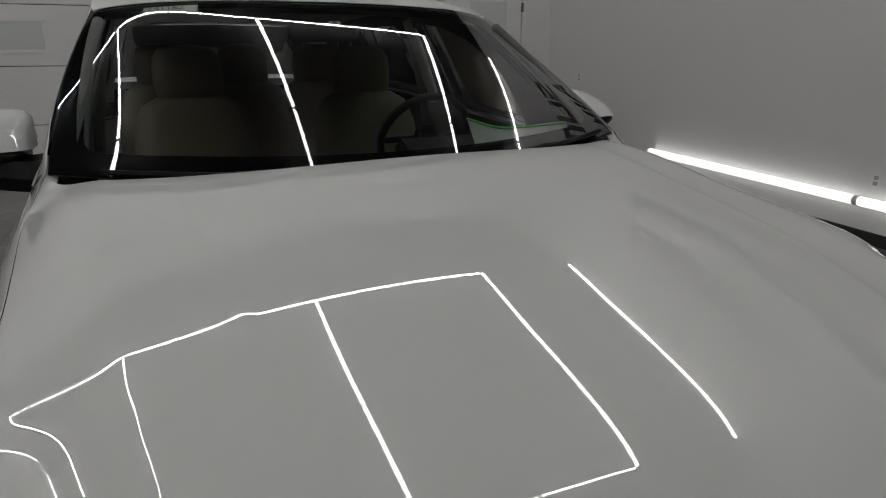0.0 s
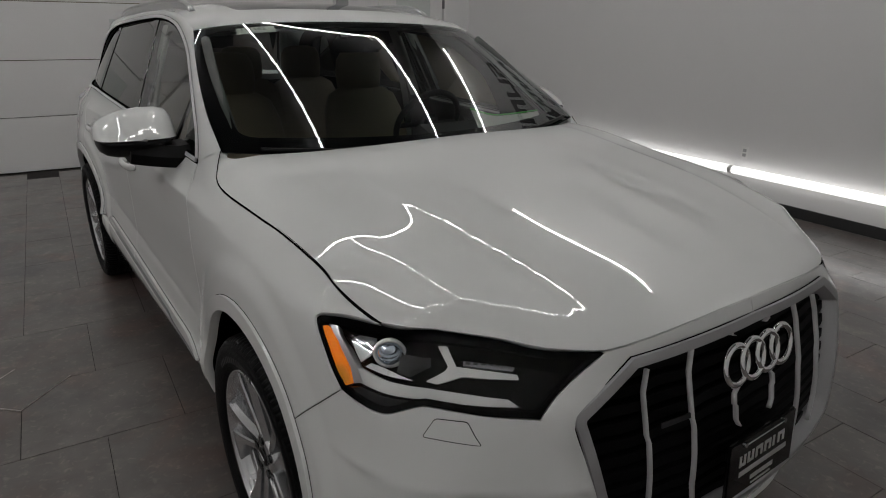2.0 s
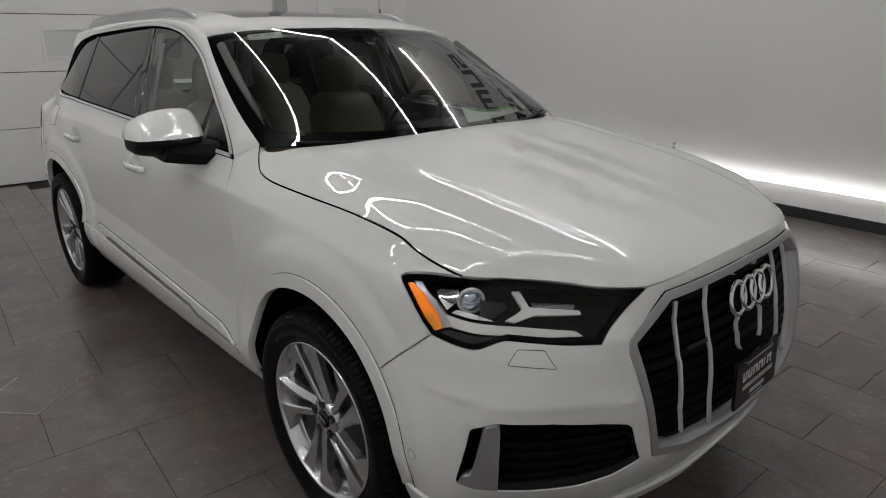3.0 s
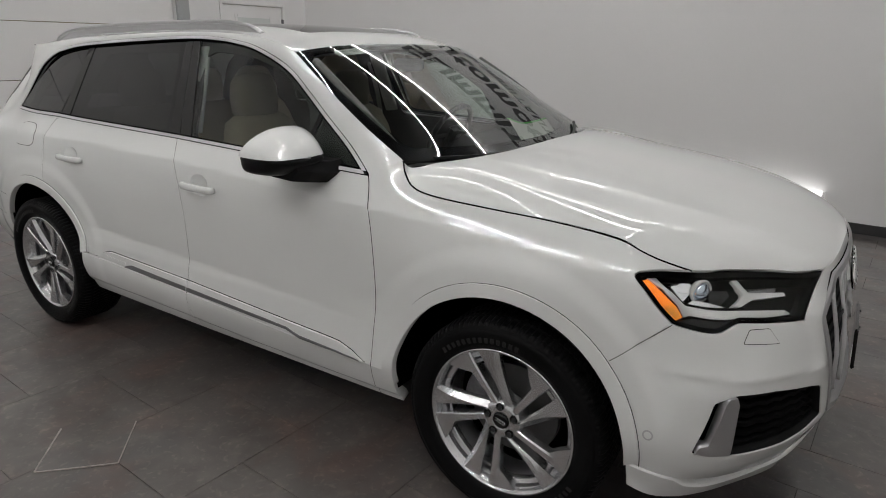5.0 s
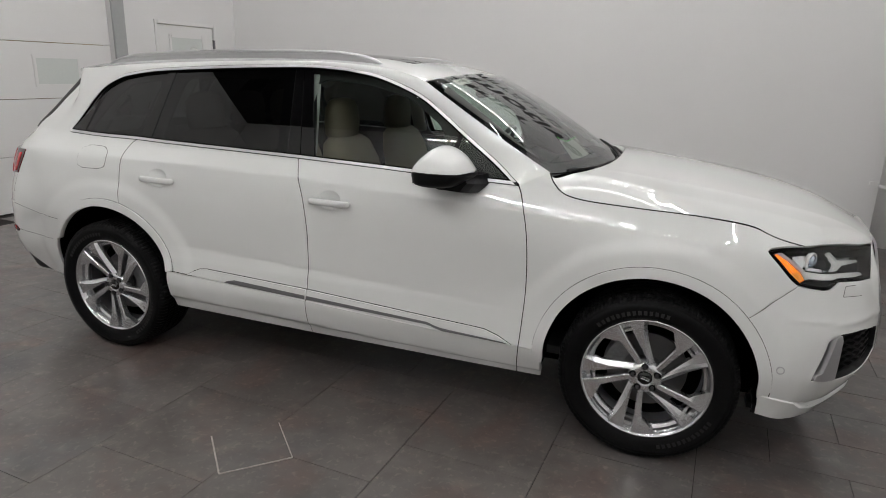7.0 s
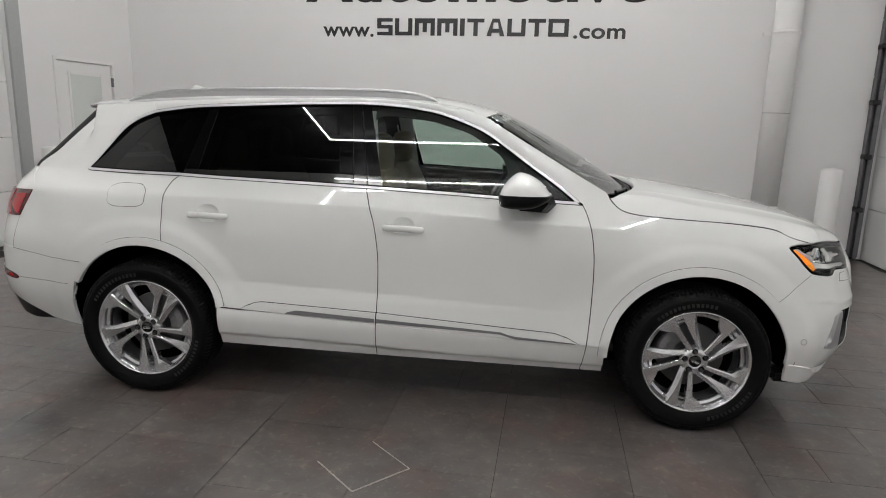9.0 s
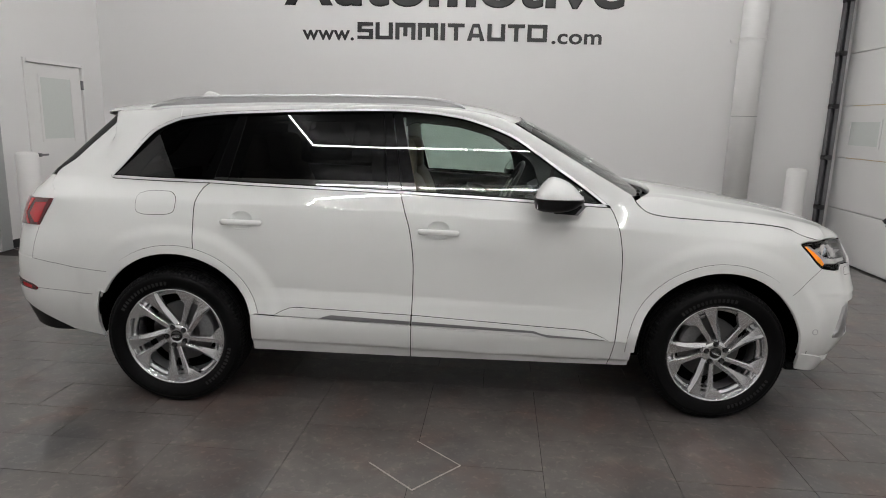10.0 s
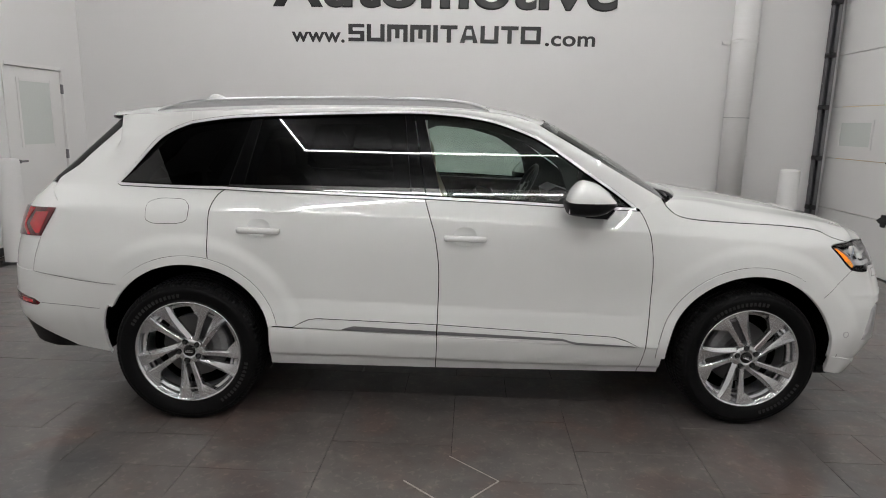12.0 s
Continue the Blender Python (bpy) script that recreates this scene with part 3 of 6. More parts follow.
# The body's flank, nose and tail as rings: u runs round the car (it is x along the flank), z is the height.
FLANK_Z = (.26, .33, .40, .47, .53, .60, .70, .80, .90, 1.0, 1.06, 1.12, 1.20, 1.70)
FLANK = {
    -1.9: (.80, .86, .88, .90, .912, .925, .935, .94, .938, .922, .906, .880, .800, .580),
    -1.5: (.86, .90, .93, .945, .952, .955, .960, .962, .957, .944, .933, .915, .868, .635),
    -1.0: (.895, .930, .952, .964, .957, .932, .924, .924, .924, .918, .911, .896, .864, .657),
    0.0: (.890, .926, .950, .964, .955, .934, .927, .928, .930, .927, .921, .902, .864, .646),
    0.9: (.885, .920, .944, .956, .950, .935, .930, .934, .937, .931, .919, .892, .845, .645),
    1.5: (.86, .915, .940, .948, .950, .952, .955, .957, .952, .930, .897, .848, .760, .560),
    1.85: (.86, .915, .942, .952, .957, .957, .955, .949, .941, .920, .868, .825, .745, .520)}
NOSE = {
    2.0: (.35, 1.99, .93, .42, 1.995, .948, .53, 2.0, .964, .65, 2.0, .956, .78, 1.99, .936, .87, 1.985, .925, .97, 1.97, .905, 1.03, 1.94, .85),
    2.14: (.35, 2.09, .89, .42, 2.11, .915, .50, 2.12, .93, .66, 2.135, .928, .76, 2.125, .906, .86, 2.112, .89, .95, 2.09, .85, 1.02, 2.06, .79),
    2.26: (.35, 2.16, .83, .42, 2.19, .855, .50, 2.212, .87, .67, 2.215, .868, .76, 2.205, .845, .82, 2.195, .828, .88, 2.185, .806, .95, 2.16, .765, 1.01, 2.13, .72),
    2.40: (.35, 2.25, .71, .42, 2.285, .735, .50, 2.31, .755, .66, 2.32, .745, .76, 2.30, .738, .82, 2.282, .735, .88, 2.262, .716, .95, 2.235, .675, 1.0, 2.21, .64),
    2.56: (.35, 2.34, .55, .42, 2.37, .57, .50, 2.395, .595, .65, 2.404, .585, .76, 2.37, .602, .86, 2.332, .622, .95, 2.302, .59, 1.0, 2.285, .56),
    2.70: (.35, 2.385, .40, .42, 2.41, .44, .52, 2.434, .498, .65, 2.424, .52, .76, 2.40, .545, .86, 2.374, .565, .93, 2.36, .50, .98, 2.355, .45, 1.02, 2.35, .43),
    2.98: (.35, 2.42, .22, .42, 2.445, .23, .52, 2.468, .25, .65, 2.462, .25, .76, 2.445, .26, .86, 2.42, .26, .93, 2.402, .24, .98, 2.39, .23, 1.02, 2.375, .22),
    3.23: (.35, 2.435, 0, .42, 2.46, 0, .52, 2.482, 0, .65, 2.477, 0, .76, 2.46, 0, .86, 2.435, 0, .93, 2.418, 0, .98, 2.405, 0, 1.02, 2.39, 0)}
TAIL = {
    -2.10: (.35, -2.08, .84, .60, -2.09, .91, .80, -2.10, .915, 1.0, -2.10, .885, 1.12, -2.09, .862, 1.24, -2.09, .725, 1.34, -2.0137, 0.6855, 1.43, -1.9450, 0.6500, 1.53, -1.8687, 0.6105, 1.62, -1.80, .575),
    -2.30: (.35, -2.26, .81, .60, -2.295, .885, .80, -2.30, .885, 1.0, -2.285, .848, 1.12, -2.265, .82, 1.24, -2.262, .69, 1.34, -2.1628, 0.6558, 1.43, -2.0735, 0.6250, 1.53, -1.9743, 0.5908, 1.62, -1.885, .560),
    -2.52: (.35, -2.43, .70, .60, -2.485, .74, .80, -2.48, .735, 1.0, -2.445, .71, 1.12, -2.41, .685, 1.24, -2.32, .60, 1.34, -2.2200, 0.5684, 1.43, -2.1300, 0.5400, 1.53, -2.0300, 0.5084, 1.62, -1.94, .48),
    -2.90: (.35, -2.51, .34, .60, -2.565, .36, .80, -2.565, .36, 1.0, -2.525, .345, 1.12, -2.485, .335, 1.24, -2.38, .28, 1.34, -2.2747, 0.2642, 1.43, -2.1800, 0.2500, 1.53, -2.0747, 0.2342, 1.62, -1.98, .22),
    -3.24: (.35, -2.52, 0, .60, -2.56, 0, .80, -2.57, 0, 1.0, -2.53, 0, 1.12, -2.49, 0, 1.24, -2.40, 0, 1.34, -2.2947, 0.0000, 1.43, -2.2000, 0.0000, 1.53, -2.0947, 0.0000, 1.62, -2.0, 0)}


def ring_tables():
    zs = np.linspace(.25, 1.75, 151)
    us = sorted([*FLANK, *NOSE, *TAIL])
    gx, gw = [], []
    for u in us:
        if u in FLANK:
            gx.append(np.full(len(zs), u))
            gw.append(pchip(FLANK_Z, FLANK[u], zs))
        else:
            row = np.array((NOSE if u in NOSE else TAIL)[u]).reshape(-1, 3)
            gx.append(pchip(row[:, 0], row[:, 1], zs))
            gw.append(pchip(row[:, 0], row[:, 2], zs))
    fu = np.arange(-3.24, 3.2301, .01)
    X = np.array([pchip(us, c, fu) for c in np.array(gx).T]).T
    W = np.array([pchip(us, c, fu) for c in np.array(gw).T]).T
    # even out the bends along the doors and fenders
    S = W.copy()
    for _ in range(3):
        P = np.pad(S, ((5, 5), (0, 0)), mode="edge")
        S = sum(P[k:k + len(S)] for k in range(11)) / 11
    for _ in range(2):
        P = np.pad(S, ((0, 0), (2, 2)), mode="edge")
        S = sum(P[:, k:k + S.shape[1]] for k in range(5)) / 5
    keep = np.interp(fu, (-2.15, -1.95, 1.75, 1.95), (0, 1, 1, 0))[:, None]
    return fu, zs, X, W + (S - W) * keep


RU, RZ, RX, RW = ring_tables()


def ring(u, z):
    """A point of the right-hand body surface: x, the half width, z."""
    u, z = np.broadcast_arrays(np.asarray(u, float), np.asarray(z, float))
    a, b = (u - RU[0]) / .01, (z - RZ[0]) / .01
    i, j = np.clip(np.floor(a).astype(int), 0, len(RU) - 2), np.clip(np.floor(b).astype(int), 0, len(RZ) - 2)
    a, b = a - i, b - j
    mix = lambda G: (G[i, j] * (1 - a) + G[i + 1, j] * a) * (1 - b) + (G[i, j + 1] * (1 - a) + G[i + 1, j + 1] * a) * b
    w = mix(RW)
    along = np.interp(u, (-2.3, -2.1, 1.75, 1.9), (0, 1, 1, 0))
    # the shoulder crease, the crease low on the doors and the flares over the wheels
    line = np.interp(u, (-2.11, -1.36, -.24, .91, 1.5, 1.76), (1.137, 1.131, 1.111, 1.056, 1.022, .990))
    d = (z - line) / np.where(z > line, .045, .050)
    w = w + .0105 * along * np.interp(u, (.95, 1.35), (1, .35)) * np.exp(-np.abs(d))
    low = np.interp(u, (-.95, -.2, .85), (.672, .648, .602))
    d = (z - low) / .03
    w = w - .0045 * np.interp(u, (-1.05, -.9, .75, .95), (0, 1, 1, 0)) * np.exp(-np.abs(d) ** 1.2)
    # the sill's lower lip, set back under an edge
    edge = np.interp(u, (-1.05, -.41, .21, .95), (.380, .362, .334, .314))
    w = w - .014 * np.clip((edge - z) / .014, 0, 1) * np.interp(u, (-1.15, -1.08, 1.04, 1.10), (0, 1, 1, 0))
    for cx, cz in ((1.488, .40), (-1.497, .41)):
        r = np.hypot(u - cx, (z - cz) * 1.02)
        k = np.clip((.625 - r) / .075, 0, 1)
        w = w + .010 * k * k * (3 - 2 * k) * np.clip((z - .35) / .15, 0, 1)
    # the ledge across the bumper over the lower intakes
    ledge = np.interp(u, (2.0, 2.25, 2.6, 2.75), (.742, .724, .706, .70))
    k = .007 * np.interp(u, (1.96, 2.10, 2.62, 2.70), (0, 1, 1, 0)) * np.where(z > ledge, np.exp(-(z - ledge) / .06), np.exp((z - ledge) / .012))
    turn = np.radians(np.interp(u, (1.95, 2.7), (12, 75)))
    return np.stack([mix(RX) + k * np.sin(turn), w + k * np.cos(turn), z], -1)

# ---- the car: a tall white five-door, built in its own axes (x ahead, y to its left), right half first ----
car = thing("car", "white four-ring luxury SUV with silver alloy wheels, parked on tiles", "car", pose(0, 0, 0, 0, 0, CAR_TURN))


def flank(u, z):
    return ring(u, z) * (1, -1, 1)


def arc(cx, cz, rx, rz, a0, a1, n=28):
    t = np.radians(np.linspace(a0, a1, n))
    return np.stack([cx + rx * np.cos(t), cz + rz * np.sin(t)], 1)


def sided(name, make, material, parent=None, label=""):
    """The part on the right flank and its mirror image on the left."""
    shape = make
    r = part(name, shape, material, parent[0] if parent else car, label)
    l = part(name, flip(shape), material, parent[1] if parent else car, label)
    return r, l


# shut lines, drawn as (u, z)
GAP_FRONT = spline([(.872, 1.163), (.895, 1.117), (.924, 1.018), (.942, .882), (.946, .697), (.936, .475), (.921, .31), (.918, .270)], 4)
GAP_MID = spline([(-.262, 1.204), (-.232, 1.103), (-.207, 1.015), (-.186, .865), (-.183, .713), (-.186, .588), (-.190, .33), (-.191, .285)], 4)
GAP_REAR = spline([(-1.301, 1.2325), (-1.340, 1.197), (-1.367, 1.124), (-1.374, .977), (-1.371, .866)], 4)
BELT_FRONT = [(-.262, 1.204), (.2, 1.188), (.472, 1.176), (.872, 1.163)]
BELT_REAR = [(-1.301, 1.2325), (-1.09, 1.2245), (-.65, 1.2135), (-.262, 1.204)]
FA, RA = (1.488, .40), (-1.497, .41)
HOOD_LINE = spline([(1.0, 1.222), (1.024, 1.182), (1.078, 1.142), (1.181, 1.122), (1.397, 1.109), (1.60, 1.100), (1.80, 1.080), (1.92, 1.055), (2.0, 1.035), (2.05, 1.022), (2.097, 1.010)], 5)
LAMP_TOP = spline([(2.097, 1.010), (2.24, 1.004), (2.387, .996), (2.54, .986), (2.687, .975)], 4)
LAMP_LOW = [(2.555, .857), (2.25, .880), (2.225, .874), (2.185, .861), (2.165, .858), (2.12, .860), (2.07, .866), (2.035, .872)]
LAMP_TIP = spline([(2.035, .872), (1.997, .905), (1.955, .950), (1.912, .990), (1.917, 1.001), (1.935, 1.006), (2.015, 1.011), (2.097, 1.010)], 4)
SEAM = [(1.86, .730), (1.94, .798), (2.035, .872)]

def cup_outline(u0, zc):
    return sub([(u0 - .052, zc - .038), (u0 + .052, zc - .038), (u0 + .060, zc + .028), (u0 + .032, zc + .056), (u0 - .032, zc + .056), (u0 - .060, zc + .028)], .022)


# the sill stands proud of the door skins under a sharp ledge that runs from arch to arch
LEDGE_U, LEDGE_Z = (-1.075, -.944, -.687, -.19, .56, .90, 1.035), (.529, .521, .510, .4885, .4485, .4365, .434)


def ledge(u):
    return np.interp(u, LEDGE_U, LEDGE_Z)


def door_skin(u, z):
    """The flank with the sill left away: the skin flares only a little below the low crease."""
    u, z = np.broadcast_arrays(np.asarray(u, float), np.asarray(z, float))
    full, p = flank(u, z), flank(u, np.maximum(z, .60))
    p = np.stack([p[..., 0], p[..., 1] - .10 * np.clip(.60 - z, 0, 1), z], -1)
    k = np.interp(u, (-1.25, -1.10, 1.06, 1.22), (1, 0, 0, 1))[..., None]
    return p + (full - p) * k


def body(u, z):
    return np.where((np.asarray(z) > ledge(u))[..., None], door_skin(u, z), flank(u, z))


def split(line):
    """The parts of a shut line above and below the ledge, which share their end on it."""
    line = np.asarray(line, float)
    d = line[:, 1] - ledge(line[:, 0])
    i = int(np.argmax(d < 0))
    k = d[i - 1] / (d[i - 1] - d[i])
    cut = line[i - 1] + k * (line[i] - line[i - 1])
    return np.vstack([line[:i], cut]), np.vstack([cut, line[i:]])


def along(u0, u1, n=24):
    u = np.linspace(u0, u1, n)
    return np.stack([u, ledge(u)], 1)


FRONT_UP, FRONT_LOW = split(GAP_FRONT)
MID_UP, MID_LOW = split(GAP_MID)
CUPS = ((-.05, 1.011), (-1.117, 1.033))
CUP_F, CUP_R = (cup_outline(*CUPS[0]),), (cup_outline(*CUPS[1]),)
door_f = sided("front_door", panel(inset(join(MID_UP[::-1], BELT_FRONT, FRONT_UP, along(FRONT_UP[-1][0], MID_UP[-1][0])), .0025), door_skin, .013, CUP_F, depth=.03), PAINT)
arch_r_front = arc(*RA, .462, .470, 76, 15, 20)
door_r_poly = join(GAP_REAR, arch_r_front[arch_r_front[:, 0] > -1.371], along(-1.068, MID_UP[-1][0]), MID_UP[::-1], BELT_REAR[::-1])
door_r = sided("rear_door", panel(inset(door_r_poly, .0025), door_skin, .013, CUP_R, depth=.03), PAINT)
sided("door_sill", panel(inset(join(along(MID_LOW[0][0], FRONT_LOW[0][0]), FRONT_LOW, MID_LOW[::-1]), .0022), flank, .012, depth=.04), PAINT, door_f)
sided("door_sill", panel(inset(join(along(-1.072, MID_LOW[0][0]), MID_LOW, [(-1.074, .306)]), .0022), flank, .012, depth=.04), PAINT, door_r)
fender_poly = join(FRONT_UP, along(FRONT_UP[-1][0], 1.030, 5), arc(*FA, .470, .464, 177, 41, 26), SEAM, LAMP_TIP, HOOD_LINE[::-1], [(.965, 1.232), (.915, 1.252)])
fender = sided("front_fender", panel(inset(fender_poly, .0025), door_skin, .013, depth=.03), PAINT)
sided("sill_end", panel(inset(join(along(FRONT_LOW[0][0], 1.032, 5), [(1.034, .268)], FRONT_LOW[::-1]), .0022), flank, .012, depth=.04), PAINT, fender)
TAIL_EDGE = [(-2.30, .79), (-2.262, .97), (-2.19, 1.125), (-2.20, 1.155), (-2.27, 1.20), (-2.285, 1.238), (-2.285, 1.585)]
STRIP_EDGE = spline([(-2.20, 1.590), (-2.222, 1.545), (-2.231, 1.4875), (-2.235, 1.40), (-2.236, 1.3175), (-2.2575, 1.245)], 4)
DLO_REAR = spline([(-1.80, 1.237), (-1.862, 1.238), (-1.878, 1.25), (-1.866, 1.268), (-1.748, 1.378), (-1.635, 1.498), (-1.573, 1.545), (-1.508, 1.575)], 4)
quarter_poly = join(GAP_REAR[::-1], [(-1.56, 1.2365)], DLO_REAR, [(-1.508, 1.627), (-1.7, 1.611), (-1.9, 1.600), (-2.1, 1.592)], STRIP_EDGE, TAIL_EDGE[::-1][2:], [(-2.05, .752)], arc(*RA, .462, .470, 136, 76, 22))
quarter = sided("rear_quarter", panel(inset(quarter_poly, .003), flank, .016, depth=.03), PAINT)
sided("rear_pillar_strip", panel(inset(join(STRIP_EDGE, [(-2.290, 1.238), (-2.318, 1.40), (-2.318, 1.590)]), .002), flank, .03, depth=.03, off=.001), GLOSS_BLACK, quarter, "gloss black strip beside the rear window")

# lips round the wheel arches
lip_f = join(arc(1.490, .40, .447, .442, 183, -1, 44), arc(1.490, .40, .494, .487, -1, 183, 44)[1:])
lip_r = join(arc(-1.492, .41, .437, .447, 152, 15, 44), arc(-1.492, .41, .478, .490, 15, 152, 44))
sided("wheel_arch_lip", panel(lip_f, flank, .02, depth=.03, off=.011), PAINT, fender)
sided("wheel_arch_lip", panel(lip_r, flank, .02, depth=.03, off=.011), PAINT, quarter)

for (cx, cz, rx, rz, a0, a1), pair in (((1.490, .40, .494, .487, -1, 183), fender), ((-1.492, .41, .478, .490, 15, 152), quarter)):
    line = join(arc(cx, cz, rx - .001, rz - .001, a1, a0, 60), arc(cx, cz, rx + .0018, rz + .0018, a0, a1, 60))
    sided("arch_groove", panel(line, flank, .03, depth=.001, off=.0016), GAP, pair)


def ribbon_poly(line, w):
    """A narrow band along an open line."""
    t = np.gradient(np.asarray(line, float), axis=0)
    t /= np.maximum(np.hypot(t[:, 0], t[:, 1]), 1e-9)[:, None]
    n = np.stack([-t[:, 1], t[:, 0]], 1)
    return np.vstack([line + w * n, (line - w * n)[::-1]])


# black strips along the shut lines, painting in the dark of the gaps
for line, pair in ((GAP_FRONT, door_f), (GAP_MID, door_f), (GAP_REAR, door_r), (HOOD_LINE, fender), (np.array(SEAM), fender), (np.array([(-2.30, .79), (-2.17, .771), (-2.05, .752), (-1.86, .741)]), quarter), (np.array([(-2.30, .79), (-2.285, .88), (-2.266, .965)]), quarter), (np.array([(-2.30, .622), (-2.10, .612), (-1.955, .605)]), quarter)):
    narrow = line[0][0] < -2 or line[0][1] < .80
    if narrow:
        sided("seam_backing", panel(ribbon_poly(line, .0040), lambda u, z: body(u, z) - (0, -.0020, 0), .012, depth=0), PAINT, pair)
    sided("shut_line_seal", panel(ribbon_poly(line, .0010 if narrow else .0028), lambda u, z: body(u, z) - (0, .0012, 0) if narrow else body(u, z) + (0, .0022, 0), .012, depth=0), GAP, pair)


# hood
edge_uz = np.vstack([HOOD_LINE, LAMP_TOP[1:], spline([(2.687, .975), (2.80, .982), (2.95, .990), (3.10, .997), (3.23, 1.001)], 5)[1:]])
edge_p = ring(edge_uz[:, 0], edge_uz[:, 1])
EDGE_X, EDGE_Y, EDGE_Z = np.maximum.accumulate(edge_p[:, 0] + np.arange(len(edge_p)) * 1e-5), edge_p[:, 1], edge_p[:, 2]


def natural(xk, yk):
    """A curve through the knots whose bend never jumps."""
    xk, yk = np.asarray(xk, float), np.asarray(yk, float)
    n, h = len(xk), np.diff(xk)
    A, b = np.eye(n), np.zeros(n)
    for i in range(1, n - 1):
        A[i, i - 1:i + 2] = h[i - 1], 2 * (h[i - 1] + h[i]), h[i]
        b[i] = 6 * ((yk[i + 1] - yk[i]) / h[i] - (yk[i] - yk[i - 1]) / h[i - 1])
    m = np.linalg.solve(A, b)

    def at(x):
        x = np.asarray(x, float)
        i = np.clip(np.searchsorted(xk, x) - 1, 0, n - 2)
        d, g = x - xk[i], h[i]
        return yk[i] + d * ((yk[i + 1] - yk[i]) / g - g * (2 * m[i] + m[i + 1]) / 6) + d * d * m[i] / 2 + d ** 3 * (m[i + 1] - m[i]) / (6 * g)
    return at


HOOD_X = np.array((1.0, 1.25, 1.5, 1.75, 1.95, 2.12, 2.26, 2.41))
HOOD_MID = natural(HOOD_X, (1.2308, 1.2369, 1.2127, 1.1771, 1.1419, 1.1053, 1.0611, .9859))
HOOD_SQUARE = natural(HOOD_X, (.0539, .0690, .0800, .0730, .0720, .0860, .1090, .1360))
HOOD_FOURTH = natural(HOOD_X, (-.0258, -.0122, .0047, .0079, .0079, .0073, .0096, .0128))


front = edge_p[edge_p[:, 0] > 2.06][::-1]


def hood_sheet(x, y):
    """Height over the plan: a crowned sheet that rolls down to the fenders, with a soft ridge on either side."""
    zc, c, q = HOOD_MID(x), HOOD_SQUARE(x), HOOD_FOURTH(x)
    xr = np.clip(x, 1.0, 2.41)
    ze, ye = np.interp(xr, EDGE_X, EDGE_Z), np.interp(xr, EDGE_X, np.maximum(EDGE_Y, .50))
    w = np.abs(y)
    fade = np.clip((2.37 - x) / .12, 0, 1)
    rest = (zc - ze - c * ye ** 2 - q * ye ** 4) * fade * fade * (3 - 2 * fade)
    flat = np.minimum(np.interp(x, (1.05, 1.45, 1.8, 2.05), (.70, .71, .70, .66)), ye - .10)
    roll = np.clip((w - flat) / (ye - flat), 0, 1.2)
    d = w - np.interp(x, (1.2, 1.9, 2.26), (.57, .53, .46))
    step = .004 * np.log1p(np.exp(np.clip(d / .004, -30, 30)))
    ridge = .0068 * (1 - np.exp(-step / .030)) * np.interp(x, (1.15, 1.5, 2.15, 2.33), (0, 1, 1, 0)) * (1 - np.clip(roll, 0, 1) ** 2)
    return zc - c * w * w - q * w ** 4 - rest * roll ** 1.9 - ridge


def hood_surf(x, y):
    """The sheet, drawn down along its front to the lamps and the grille."""
    w = np.abs(y)
    xe, ze = np.interp(w, front[:, 1], front[:, 0]), np.interp(w, front[:, 1], front[:, 2])
    k = np.clip(1 - (xe - x) / .035, 0, 1.3) ** 2 * np.clip((.80 - w) / .06, 0, 1)
    return np.stack([x, y, hood_sheet(x, y) + k * (ze - hood_sheet(xe, w))], -1)


rear_edge = np.array([(1.0 + .235 * (1 - abs(y / .82) ** 3), y) for y in np.linspace(.82, -.82, 33)])
side = np.stack([edge_p[:, 0], edge_p[:, 1]], 1)
hood_poly = join(rear_edge, side[1:] * (1, -1), side[::-1][:-1])
hood = part("hood", panel(inset(hood_poly, .0030), hood_surf, .012, depth=.03), PAINT, car, "smooth glossy white hood with reflections of tubes")

# nose: one bumper skin with the openings for lamps, grille and intakes
GRILLE = [(2.80, .950), (2.70, .866), (2.688, .84), (2.70, .52), (2.86, .490), (3.23, .480)]
FOG = sub([(2.140, .487), (2.172, .662), (2.252, .683), (2.375, .680), (2.487, .662), (2.560, .645), (2.59, .63), (2.648, .525), (2.54, .492), (2.455, .476), (2.262, .480)], .012)
SLOT = spline([(2.11, .374), (2.20, .371), (2.33, .362), (2.47, .350), (2.38, .335), (2.26, .333), (2.16, .350)], 4, True)
bumper_poly = join(SEAM, LAMP_LOW[::-1], [(2.687, .975)], spline([(2.687, .975), (2.80, .982), (2.95, .990), (3.10, .997), (3.23, 1.001)], 4),
                   [(3.23, .958), (3.0, .955)], GRILLE, [(3.23, .40), (2.95, .34), (2.70, .305), (2.4, .29), (2.1, .292), (1.95, .315), (1.940, .42)], arc(*FA, .470, .464, 3, 41, 14))
bumper = part("front_bumper", both(panel(inset(bumper_poly, .0012), flank, .016, (FOG, SLOT), depth=.02)), PAINT, car)

LIP = [(1.944, .402), (2.03, .393), (2.108, .376), (2.16, .348), (2.26, .331), (2.38, .333), (2.47, .347), (2.70, .345), (2.95, .36), (3.23, .41), (3.23, .40), (2.95, .338), (2.70, .303), (2.4, .288), (2.1, .290), (1.95, .306)]
part("front_lip", both(panel(np.array(LIP), flank, .016, depth=.02, off=.010)), PAINT, bumper)

